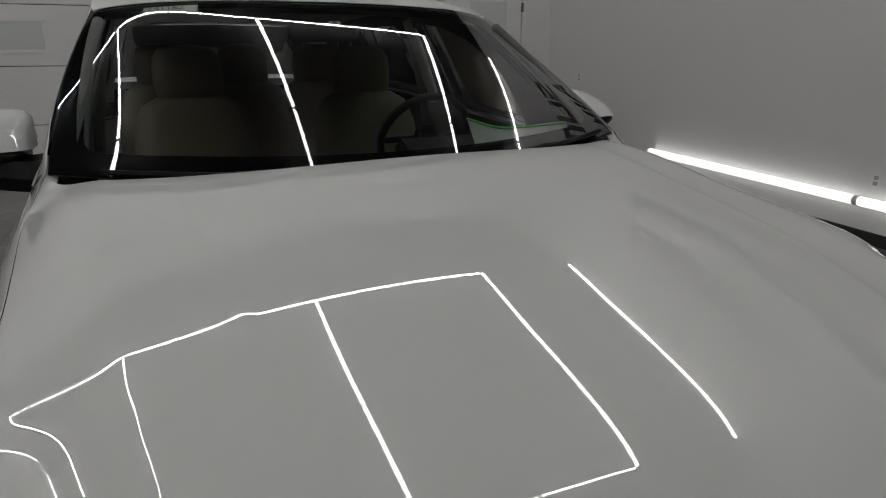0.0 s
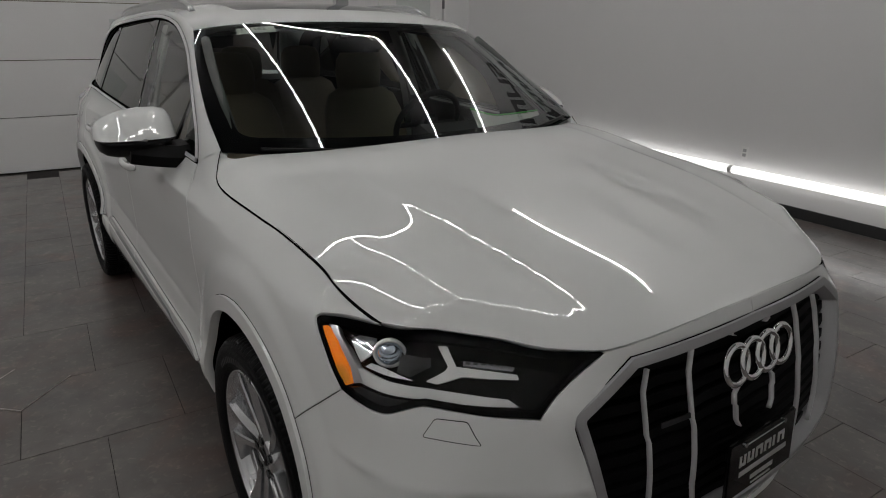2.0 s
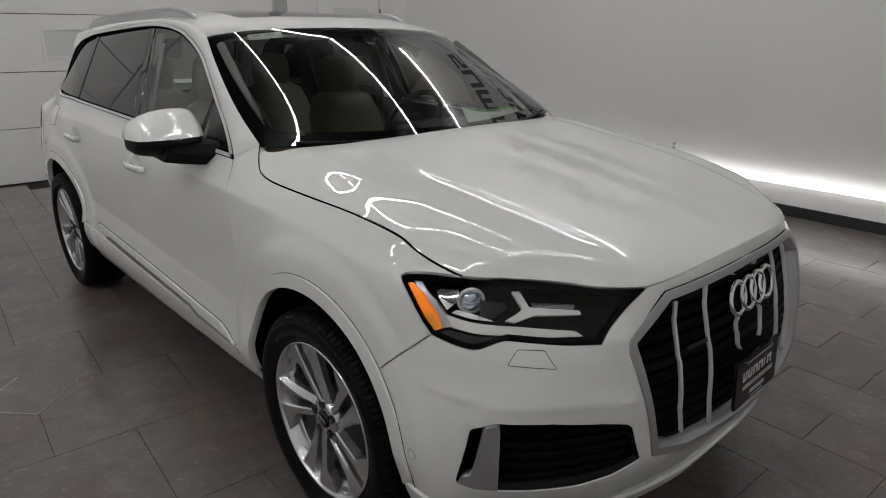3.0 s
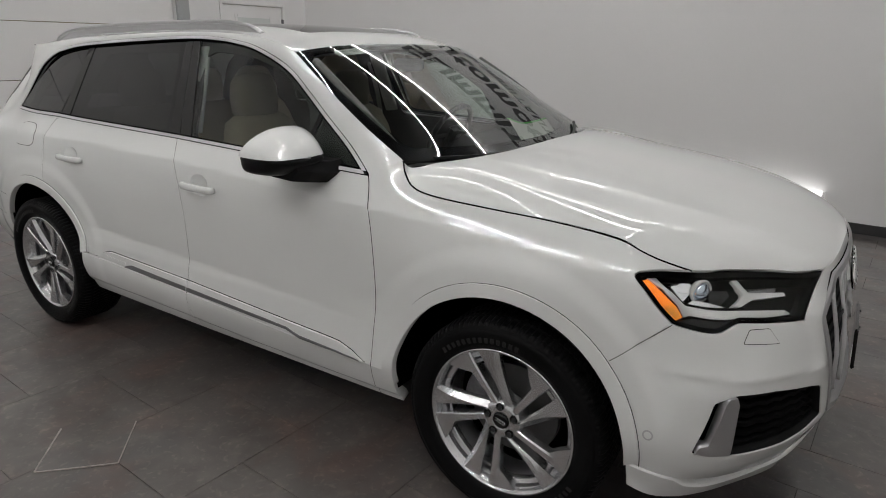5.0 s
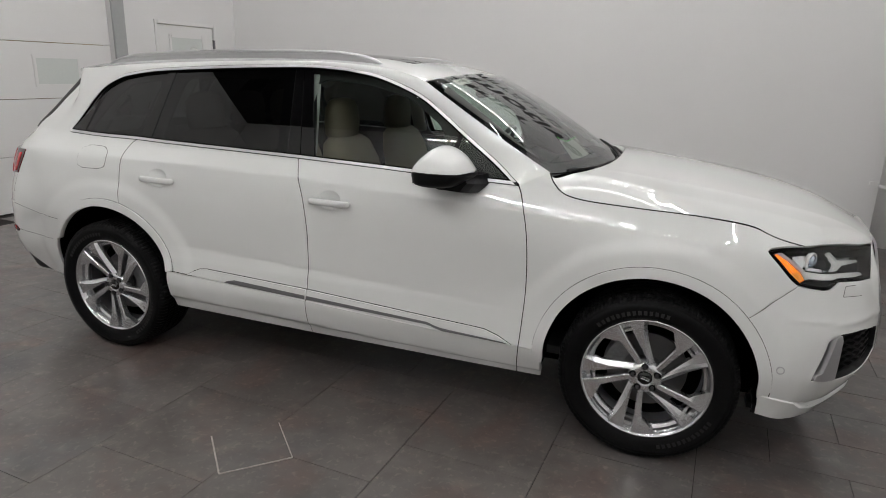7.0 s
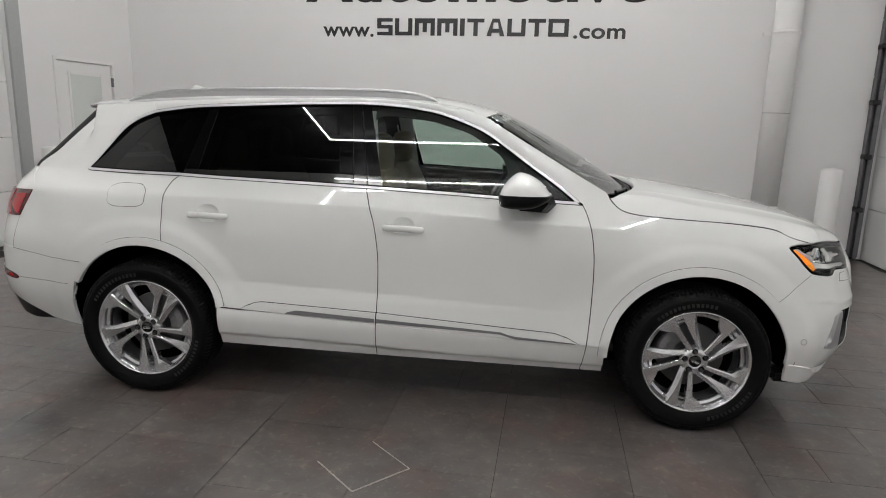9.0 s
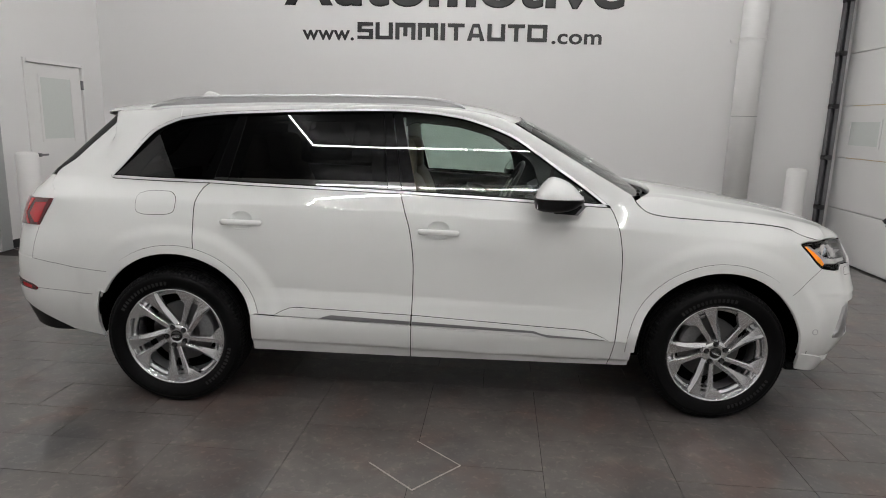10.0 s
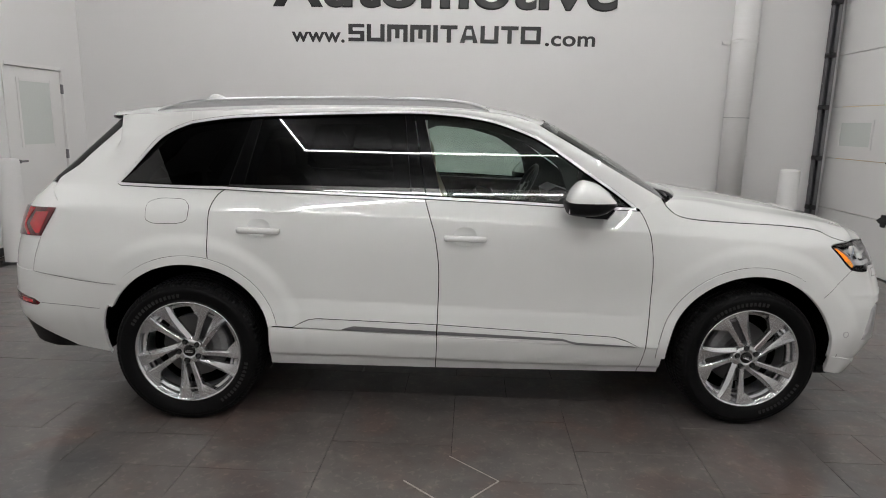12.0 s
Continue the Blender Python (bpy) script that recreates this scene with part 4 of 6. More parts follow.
# roof, tapering to the spoiler
RO_X = (-2.06, -1.9, -1.5, -1.0, -.33, 0, .2, .41, .45)
RO_E = (1.575, 1.590, 1.628, 1.655, 1.673, 1.662, 1.637, 1.572, 1.558)
RO_C = (1.635, 1.655, 1.695, 1.722, 1.728, 1.712, 1.684, 1.634, 1.622)


def roof_edge(x):
    z = pchip(RO_X, RO_E, x)
    p = ring(np.minimum(x, .41), z)
    return p[..., 1] + np.interp(x, (0, .41), (0, .012)), z


def roof_surf(x, y):
    w, z = roof_edge(x)
    t = np.minimum(np.abs(y) / w, 1.0)
    return np.stack([x, y, z + (pchip(RO_X, RO_C, x) - z) * (1 - t ** 3.2)], -1)


head_edge = np.array([(.403 + .02 * (1 - (y / .69) ** 2) - .06 * (y / .69) ** 6, y) for y in np.linspace(-.69, .69, 21)])
rx = np.linspace(.335, -1.90, 40)
roof_poly = join(head_edge[::-1], np.stack([rx, -roof_edge(rx)[0]], 1)[1:], np.stack([rx, roof_edge(rx)[0]], 1)[::-1][:-1])
SUN = sub([(.20, -.46), (.20, .46), (-.95, .46), (-.95, -.46)], .05)
roof = part("roof", panel(roof_poly, roof_surf, .05, (SUN,)), PAINT, car)
part("sunroof", panel(inset(SUN, .004), roof_surf, .06, off=-.002), GLOSS_BLACK, roof, "dark panoramic sunroof glass")

# windscreen
def wind_surf(a, b):
    """An evenly bowed sheet that wraps down close to its sides."""
    k, a6 = 1 - a * a, a ** 6
    bot = np.stack([1.0 + .22 * k, .802 * a + .018 * a ** 7, 1.220 - .035 * k], -1)
    top = np.stack([.405 + .02 * k - .06 * a6, .712 * a - .022 * a ** 7, 1.611 + .022 * k - .019 * a6], -1)
    b_ = b[..., None]
    bow = 4 * b * (1 - b)
    return bot + (top - bot) * b_ + np.array([.45, 0, .85]) * (.028 * bow * (1 - .5 * a * a - .5 * a ** 8))[..., None] + np.array([0, 1, 0]) * (.022 * bow * a ** 7)[..., None]


wind_poly = np.array([(-1, 0), (1, 0), (1, 1), (-1, 1)], float)
wind_in = sub([(-.925, .10), (.925, .10), (.94, .945), (-.94, .945)], .07)
part("windscreen_border", panel(wind_poly, wind_surf, .06, (wind_in,), depth=.004, off=-.004), GLOSS_BLACK, car)
windscreen = part("windscreen", panel(inset(wind_poly, .003), wind_surf, .05, depth=0), WIND_GLASS, car, "clear windscreen with a stock card at its top")
windscreen.visible_shadow = False

# side frame: from the window line up to the windscreen and the roof
DLO_TOP = spline([(.878, 1.163), (.862, 1.172), (.750, 1.258), (.602, 1.357), (.482, 1.440), (.332, 1.533), (.120, 1.608), (-.03, 1.635), (-.125, 1.645), (-.330, 1.653), (-.730, 1.640), (-1.150, 1.618), (-1.330, 1.603), (-1.508, 1.575)], 4)
upper = [(1.0, .822, 1.224), (.836, .808, 1.315), (.672, .778, 1.408), (.509, .738, 1.501), (.40, .706, 1.563), (.345, .691, 1.594), (.25, *map(float, roof_edge(.25))), (.15, *map(float, roof_edge(.15))), (-.1, *map(float, roof_edge(-.1))),
         (-.4, *map(float, roof_edge(-.4))), (-.9, *map(float, roof_edge(-.9))), (-1.508, *map(float, roof_edge(-1.508)))]
up = spline(upper, 6)
low = ring(DLO_TOP[:, 0], DLO_TOP[:, 1])
length = lambda p: np.concatenate([[0], np.cumsum(np.linalg.norm(np.diff(p, axis=0), axis=1))])
at = np.linspace(0, 1, 70)
resample = lambda p: np.stack([np.interp(at * length(p)[-1], length(p), p[:, i]) for i in range(3)], 1)
lowr, upr = resample(low), resample(up)
rows = []
for k in np.linspace(0, 1, 7):
    r = lowr * (1 - k) + upr * k
    r[:, 1] += .007 * 4 * k * (1 - k) * np.interp(at, (0, .1, 1), (.4, 1, .0))
    r[:, 2] += .004 * 4 * k * (1 - k)
    rows.append(r * (1, -1, 1))
V, F = loft(rows[::-1])
frame_shape = (V, F)
part("side_frame", frame_shape, PAINT, car, smooth=True)
part("side_frame", flip(frame_shape), PAINT, car, smooth=True)

# ---- glass, pillars and bright trim ----
DLO = join([(-1.80, 1.237)], DLO_REAR[1:], DLO_TOP[::-1][1:-1], [(.872, 1.163)], BELT_FRONT[::-1][1:], BELT_REAR[::-1][1:])
DLO_IN = inset(DLO, .013)
sided("window_seam", panel(inset(DLO, -.0032), flank, .03, (inset(DLO, .002),), depth=.006, off=.0012), GAP, label="black seal round the side windows")
sided("window_trim", panel(inset(DLO, .0), flank, .03, (inset(DLO, .012),), depth=.008, off=.005), BRIGHT, label="bright strip round the side windows")
sided("window_gasket", panel(inset(DLO, .011), flank, .03, (inset(DLO, .019),), depth=.008, off=.0015), GAP)

def sheet(a, u1, u2, z1, z2, uz):
    """A plainly curved pane: its half width as a square function of the station and the height."""
    return lambda u, z: np.stack([np.asarray(u, float), -(a + u1 * u + u2 * u * u + z1 * z + z2 * z * z + uz * u * z), np.asarray(z, float)], -1)


GLASS_F = sheet(1.24474, -.02954, -.00148, -.25214, -.05872, .01569)
GLASS_R = sheet(1.23362, -.0392, -.01379, -.24048, -.06334, .01141)
GLASS_Q = sheet(1.1811, -0.2264, -0.1022, -0.3071, -.0500, .0)


def pane(u0a, u0b, u1a, u1b):
    """Window glass: the opening's outline clipped by two slanting lines."""
    poly = [tuple(p) for p in fine(DLO_IN, .02)]
    z0, z1 = 1.16, 1.66
    for (ua, ub), sign in (((u0a, u0b), 1), ((u1a, u1b), -1)):
        f = lambda p: sign * (p[0] - (ua + (ub - ua) * (p[1] - z0) / (z1 - z0)))
        out = []
        for p, q in zip(poly, poly[1:] + poly[:1]):
            fp, fq = f(p), f(q)
            if fp >= 0:
                out.append(p)
            if fp * fq < 0:
                t = fp / (fp - fq)
                out.append((p[0] + t * (q[0] - p[0]), p[1] + t * (q[1] - p[1])))
        poly = out
    return np.array(poly)


wf = sided("window_glass", panel(pane(-.160, -.278, .50, .64), GLASS_F, .05, depth=0, off=-.006), SIDE_GLASS, door_f, "lightly tinted front window")
sided("quarter_window", panel(pane(.525, .655, 2, 2), GLASS_F, .05, depth=0, off=-.006), SIDE_GLASS, door_f)
wr = sided("window_glass", panel(pane(-1.225, -1.118, -.330, -.380), GLASS_R, .05, depth=0, off=-.006), DARK_GLASS, door_r, "dark privacy glass")
wq = sided("quarter_glass", panel(pane(-3, -3, -1.315, -1.170), GLASS_Q, .05, depth=0, off=-.006), DARK_GLASS, quarter, "dark privacy glass")
for pair in (wf, wr, wq):
    for ob in pair:
        ob.visible_shadow = False
sided("pillar_cover", panel(pane(-.326, -.376, -.250, -.332), GLASS_R, .04, depth=.01, off=-.003), GLOSS_BLACK, door_r)
sided("pillar_cover", panel(pane(-.245, -.328, -.164, -.282), GLASS_F, .04, depth=.01, off=-.003), GLOSS_BLACK, door_f)
sided("pillar_cover", panel(pane(-1.31, -1.166, -1.228, -1.121), GLASS_R, .04, depth=.01, off=-.003), GLOSS_BLACK, door_r)
sided("window_post", panel(pane(.50, .64, .525, .655), flank, .04, depth=.01, off=-.004), PLASTIC, door_f)

# handles
for pair, (u0, zc), cup in ((door_f, CUPS[0], CUP_F[0]), (door_r, CUPS[1], CUP_R[0])):
    def dish(u, z, u0=u0, zc=zc):
        r = np.hypot((u - u0) / .062, (z - zc - .008) / .052)
        return flank(u, z) + np.stack([0 * u, .016 * np.clip(1 - r ** 2.5, 0, 1), 0 * u], -1)
    sided("handle_recess", panel(cup, dish, .010, depth=0), PAINT, pair)
    w0 = ring(np.array(u0), np.array(zc))[1]
    path = [(u0 - .105, -w0 - .002, zc), (u0 - .095, -w0 - .022, zc + .001), (u0 - .05, -w0 - .033, zc + .002), (u0, -w0 - .036, zc + .002), (u0 + .05, -w0 - .033, zc), (u0 + .095, -w0 - .022, zc - .002), (u0 + .105, -w0 - .002, zc - .002)]
    h = bar(spline(path, 4), .0105, 14, flat=1.45, taper=np.interp(np.linspace(0, 1, 25), (0, .06, .2, .8, .94, 1), (.75, 1, 1.08, 1.08, 1, .75)))
    for ob, shape in zip(pair, (h, flip(h))):
        part("door_handle", shape, PAINT, ob, smooth=True)

# lower mouldings with a silver inlay, one on each door
MOULD_R = [(-.944, .523), (-.90, .545), (-.864, .560), (-.819, .566), (-.192, .543), (-.193, .489), (-.687, .511)]
MOULD_F = [(-.184, .543), (.493, .503), (.700, .492), (.766, .487), (.83, .468), (.897, .437), (.56, .449), (-.186, .489)]
INLAY_R = [(-.695, .511), (-.675, .522), (-.628, .534), (-.192, .513), (-.193, .492)]
INLAY_F = [(-.184, .513), (.485, .482), (.52, .470), (.56, .462), (.86, .446), (.885, .439), (.56, .447), (.48, .468), (-.186, .492)]
for pair, mould, inlay in ((door_r, MOULD_R, INLAY_R), (door_f, MOULD_F, INLAY_F)):
    sided("moulding", panel(np.array(mould), door_skin, .02, depth=.016, off=.013), PAINT, pair)
    sided("moulding_inlay", panel(inset(np.array(inlay), .001), door_skin, .02, depth=.006, off=.0165), INLAY, pair, "grey silver inlay strip")
    sided("moulding_seam", panel(inset(np.array(mould), -.0035), door_skin, .03, (np.array(mould),), depth=.003, off=.001), GAP, pair)
for k in range(6):
    u0 = -.865 + k * .032
    sided("raised_mark", panel(np.array([(u0, .532 - k * .0012), (u0 + .022, .531 - k * .0012), (u0 + .022, .545 - k * .0012), (u0, .546 - k * .0012)]), door_skin, .02, depth=.002, off=.0142), PAINT, door_r)

# fuel flap, washer flaps, parking sensors
FUEL = sub([(-1.690, 1.075), (-1.692, 1.165), (-1.62, 1.186), (-1.50, 1.184), (-1.465, 1.15), (-1.475, 1.075), (-1.52, 1.060), (-1.65, 1.058)], .03)
part("fuel_flap", panel(inset(FUEL, .003), flank, .03, depth=.01, off=.0022), PAINT, quarter[0])
part("flap_seam", panel(inset(FUEL, .0006), flank, .03, (inset(FUEL, .003),), depth=.002, off=.0008), GAP, quarter[0])
WASH = sub([(2.262, .822), (2.284, .860), (2.362, .858), (2.398, .814)], .008)
for left in (False, True):
    part("washer_flap", panel(inset(WASH, .0015), flank, .02, depth=.006, off=.0022, left=left), PAINT, bumper)
    part("flap_seam", panel(inset(WASH, -.0003), flank, .02, (inset(WASH, .0015),), depth=.002, off=.0008, left=left), GAP, bumper)
    dot = arc(2.0, .532, .013, .013, 0, 342, 20)
    part("parking_sensor", panel(inset(dot, .002), flank, .01, depth=.004, off=.0018, left=left), PAINT, bumper)
    part("sensor_ring", panel(inset(dot, -.004), flank, .01, (inset(dot, .001),), depth=.002, off=.001, left=left), MATT_SILVER, bumper)

# ---- head lamps ----
LAMP = join(LAMP_TOP, LAMP_LOW, LAMP_TIP)


def deeper(d):
    def surf(u, z):
        e = 2e-3
        n = np.cross(flank(u + e, z) - flank(u - e, z), flank(u, z + e) - flank(u, z - e))
        return flank(u, z) - d * n / np.linalg.norm(n, axis=-1)[..., None]
    return surf


for left in (False, True):
    lamp = part("headlamp", panel(inset(LAMP, .004), flank, .03, depth=0, off=-.001, left=left), CLEAR, car, "clear headlamp cover over black housing and silver light bars")
    lamp.visible_shadow = False
    put = lambda name, poly, material, d, depth=.012, holes=(), label="", off=0.0: part(name, panel(np.array(poly), deeper(d), .025, holes, depth=depth, off=off, left=left), material, lamp, label)
    put("lamp_border", inset(LAMP, .002), GAP, .0025, .03, (inset(LAMP, .014),))
    put("housing", inset(LAMP, .003), PLASTIC, .055, .002)
    part("housing_wall", panel(inset(LAMP, .006), deeper(.004), .03, (inset(LAMP, .008),), depth=.055, left=left), PLASTIC, lamp)
    put("side_indicator", [(1.932, .984), (1.958, .990), (2.0, .962), (2.047, .922), (2.062, .895), (2.042, .883), (2.0, .910)], AMBER, .008, .02, label="amber side reflector, its returned light added as glow")
    put("reflector_prism", [(2.004, .918), (2.030, .926), (2.047, .915), (2.056, .896), (2.042, .888), (2.020, .902)], AMBER_LIT, .0065, .004, label="lighter orange patch painting the lit lower end of the reflector")
    put("trim_bar", [(1.945, .996), (1.985, .998), (2.040, .958), (2.075, .925), (2.09, .905), (2.066, .895), (2.052, .925), (2.005, .968), (1.962, .993)], SATIN, .010, .02)
    put("light_bar", [(2.062, .929), (2.10, .925), (2.217, .914), (2.37, .904), (2.465, .896), (2.496, .882), (2.34, .887), (2.207, .893), (2.09, .902), (2.066, .900)], LIGHT_BAR, .012, .018, label="pale silver lower light bar")
    put("light_bar", [(2.250, .984), (2.272, .984), (2.306, .951), (2.477, .941), (2.486, .932), (2.325, .935), (2.270, .920), (2.243, .924), (2.282, .943), (2.286, .951)], LIGHT_BAR, .014, .02, label="forked silver light bar")
    put("lower_panel", [(2.04, .879), (2.09, .895), (2.207, .888), (2.30, .884), (2.40, .874), (2.53, .868), (2.545, .862), (2.25, .886), (2.17, .865), (2.10, .867)], GLOSS_BLACK, .008, .02)
    put("upper_module", [(2.31, .985), (2.48, .975), (2.46, .948), (2.32, .956)], ALLOY_DARK, .035, .02)
    for k in range(7):
        u0 = 2.325 + .020 * k
        put("reflector_rib", [(u0, .959), (u0 + .012, .958), (u0 + .012, .980), (u0, .981)], STEEL, .030, .01)
    put("bezel_wing", [(2.035, .985), (2.06, .998), (2.085, 1.0), (2.10, .985), (2.09, .96), (2.07, .94), (2.055, .955)], CHROME, .022, .02)
    put("reflector_facet", [(2.165, .985), (2.235, .982), (2.245, .950), (2.205, .930), (2.170, .938)], GLOSS_BLACK, .030, .02)
    put("reflector_facet", [(2.085, .935), (2.14, .930), (2.215, .924), (2.16, .938), (2.10, .945)], CHROME, .020, .02)
    put("top_trim", [(2.06, 1.003), (2.25, .998), (2.40, .989), (2.40, .984), (2.25, .993), (2.06, .998)], SATIN, .010, .02)
    c = deeper(.030)(np.array([2.134]), np.array([.973]))[0]
    q = pose(c[0], c[1] * (-1 if left else 1), c[2], 0, 0, 0) @ Vector((.8, -.55 if not left else .55, -.1)).to_track_quat("Z", "Y").to_matrix().to_4x4()
    part("projector_bezel", lathe([(.031, -.014), (.037, .000), (.034, .007), (.029, .004), (.028, -.014)], 32, "Z", True), LIGHT_BAR, lamp, smooth=True, at=q)
    part("projector_lens", lathe([(.0285, .0)] + [((.0285) * math.cos(a), .020 * math.sin(a)) for a in np.linspace(.15, 1.5, 8)] + [((.0005), .0201)], 32, "Z"), LENS_BLUE, lamp, "bluish projector lens", smooth=True, at=q)
    part("projector_back", lathe([(.0005, -.012), (.029, -.012), (.030, .0)], 24, "Z"), IRON, lamp, smooth=True, at=q)

# ---- lower intakes with silver blades ----
for left in (False, True):
    intake = part("lower_intake", panel(inset(FOG, -.004), deeper(.055), .04, depth=.002, left=left), GAP, car, "black mesh intake behind a silver blade")
    part("intake_wall", panel(inset(FOG, .001), deeper(.004), .03, (inset(FOG, .003),), depth=.055, left=left), PLASTIC, intake)
    for k in range(6):
        z0 = .500 + k * .030
        hi_u = 2.63 - max(0, z0 - .56) * .55
        n = 13
        uu = np.linspace(2.262, hi_u, n)
        wave = np.where(np.arange(n) % 2, .005, -.003)
        lo_ = np.maximum(z0 + wave, np.interp(uu, (2.262, 2.455, 2.54, 2.65), (.484, .480, .496, .530)))
        part("slat", panel(np.vstack([np.stack([uu, lo_], 1), np.stack([uu, lo_ + .013], 1)[::-1]]), deeper(.022 + .002 * k), .03, depth=.03, left=left), GRILLE_BLACK, intake)
    part("blade", panel(np.array([(2.150, .492), (2.160, .514), (2.186, .522), (2.214, .655), (2.225, .672), (2.252, .677), (2.262, .655), (2.264, .486), (2.2, .484)]), deeper(-.004), .02, depth=.035, left=left), MATT_SILVER, intake, "satin silver upright blade")
    part("slot", panel(inset(SLOT, -.003), deeper(.022), .03, depth=.002, left=left), PLASTIC, bumper)

# ---- grille ----
GX_Z, GX = (.35, .42, .52, .65, .76, .86, .93, .98), (2.435, 2.46, 2.482, 2.477, 2.46, 2.435, 2.418, 2.405)


def grille_surf(y, z):
    return np.stack([pchip(GX_Z, GX, z) - .20 * y * y - .06 * y ** 4, y, z], -1)


half = np.array([(0, .968), (.412, .957), (.562, .866), (.566, .845), (.497, .522), (.36, .490), (0, .480)])
HEX = join(half, (half * (-1, 1))[::-1])
grille = part("grille", panel(inset(HEX, .004), lambda y, z: grille_surf(y, z) - (.075, 0, 0), .05, depth=.002), GAP, car, "black eight-sided grille with silver frame and bars")
part("frame", panel(inset(HEX, .001), grille_surf, .03, (inset(HEX, .023),), depth=.05, off=.010), MATT_SILVER, grille, "satin silver grille frame")
part("frame_seam", panel(inset(HEX, -.0005), grille_surf, .03, (inset(HEX, .002),), depth=.03, off=.0), GAP, grille)
inner = inset(HEX, .027)
for k in range(11):
    z0 = .525 + k * .038
    ys = np.linspace(-.56, .56, 113)
    ok = ys[within(inner, np.stack([ys, np.full(113, z0)], 1))]
    if len(ok) > 3:
        yy = np.linspace(ok[0] - .01, ok[-1] + .01, 33)
        wave = .002 * np.sign(np.sin(yy * 36))
        part("slat", panel(np.vstack([np.stack([yy, z0 - .011 + wave], 1), np.stack([yy, z0 + .011 + wave], 1)[::-1]]), lambda y, z: grille_surf(y, z) - (.032, 0, 0), .03, depth=.035), GRILLE_BLACK, grille)
for y0, z_lo, z_hi in ((.375, .540, .918), (.235, .515, .936), (.08, .70, .80), (.08, .925, .945)):
    for s in (-1, 1):
        pts = [(s * (y0 - .010), z_hi), (s * (y0 + .006), z_hi - .05 * (z_hi - z_lo) / .4), (s * (y0 + .008), z_lo + .62 * (z_hi - z_lo)), (s * (y0 + .002), z_lo + .57 * (z_hi - z_lo)), (s * (y0 + .002), z_lo + .2 * (z_hi - z_lo)), (s * (y0 - .012), z_lo)]
        a = np.array(pts)
        poly = np.vstack([a + (-.0029, 0), (a + (.0029, 0))[::-1]])
        part("vertical_bar", panel(poly, lambda y, z: grille_surf(y, z) - (.004, 0, 0), .02, depth=.012), BRIGHT, grille)
for k in range(4):
    y0 = (k - 1.5) * .0655
    q = pose(float(grille_surf(np.array(y0), np.array(.868))[0]) + .012, y0, .868, 0, 78, 0)
    maj, mnr = .0475, .0088
    prof = [(maj + mnr * math.cos(a), .8 * mnr * math.sin(a)) for a in np.linspace(0, 2 * math.pi, 9)[:-1]]
    part("emblem_ring", lathe(prof, 48, "Z", True), CHROME, grille, "chrome ring", smooth=True, at=q)
plate = part("plate", box(-.006, .006, -.152, .152, -.077, .077, .004), GLOSS_BLACK, grille, "black dealer plate with white bars", at=pose(2.492, 0, .610, 0, -4, 0))
strokes = [(-.085, .085, .056, .0595), (-.105, .115, -.024, -.010), (-.05, .055, -.052, -.040), (-.045, .045, -.066, -.061)]
for k, x0 in enumerate((-.108, -.072, -.036, .004, .044, .068)):
    w = .010 if k == 4 else .028 if k < 2 else .032
    strokes += [(x0, x0 + .0095, .004, .034)] + ([(x0 + w - .0095, x0 + w, .004, .034), (x0 + .0097, x0 + w - .0097, .0245 if k in (2, 3, 5) else .004, .034 if k in (2, 3, 5) else .012)] if k != 4 else [])
for x0, x1, z0, z1 in strokes:
    part("print_bar", box(.0062, .0072, x0, x1, z0, z1), GREY_PRINT, plate)
for s in (-1, 1):
    part("screw", rod((.006, s * .09, .062), (.011, s * .09, .062), .007, 10), CHROME, plate)
part("side_mark", panel(np.array([(-.335, .775), (-.245, .775), (-.245, .787), (-.335, .787)]), lambda y, z: grille_surf(y, z) + (-.010, 0, 0), .03, depth=.004), IRON, grille)

# ---- wheels: double-spoke alloys ----
def facets(rows):
    """A bar of plain faces that meet in sharp edges: each face is a strip of its own along the bar."""
    V, F = [], []
    for j in range(len(rows[0]) - 1):
        v, f = loft([[r[j], r[j + 1]] for r in rows])
        F += [tuple(len(V) + i for i in q) for q in f]
        V += [tuple(p) for p in v]
    return np.array(V), F


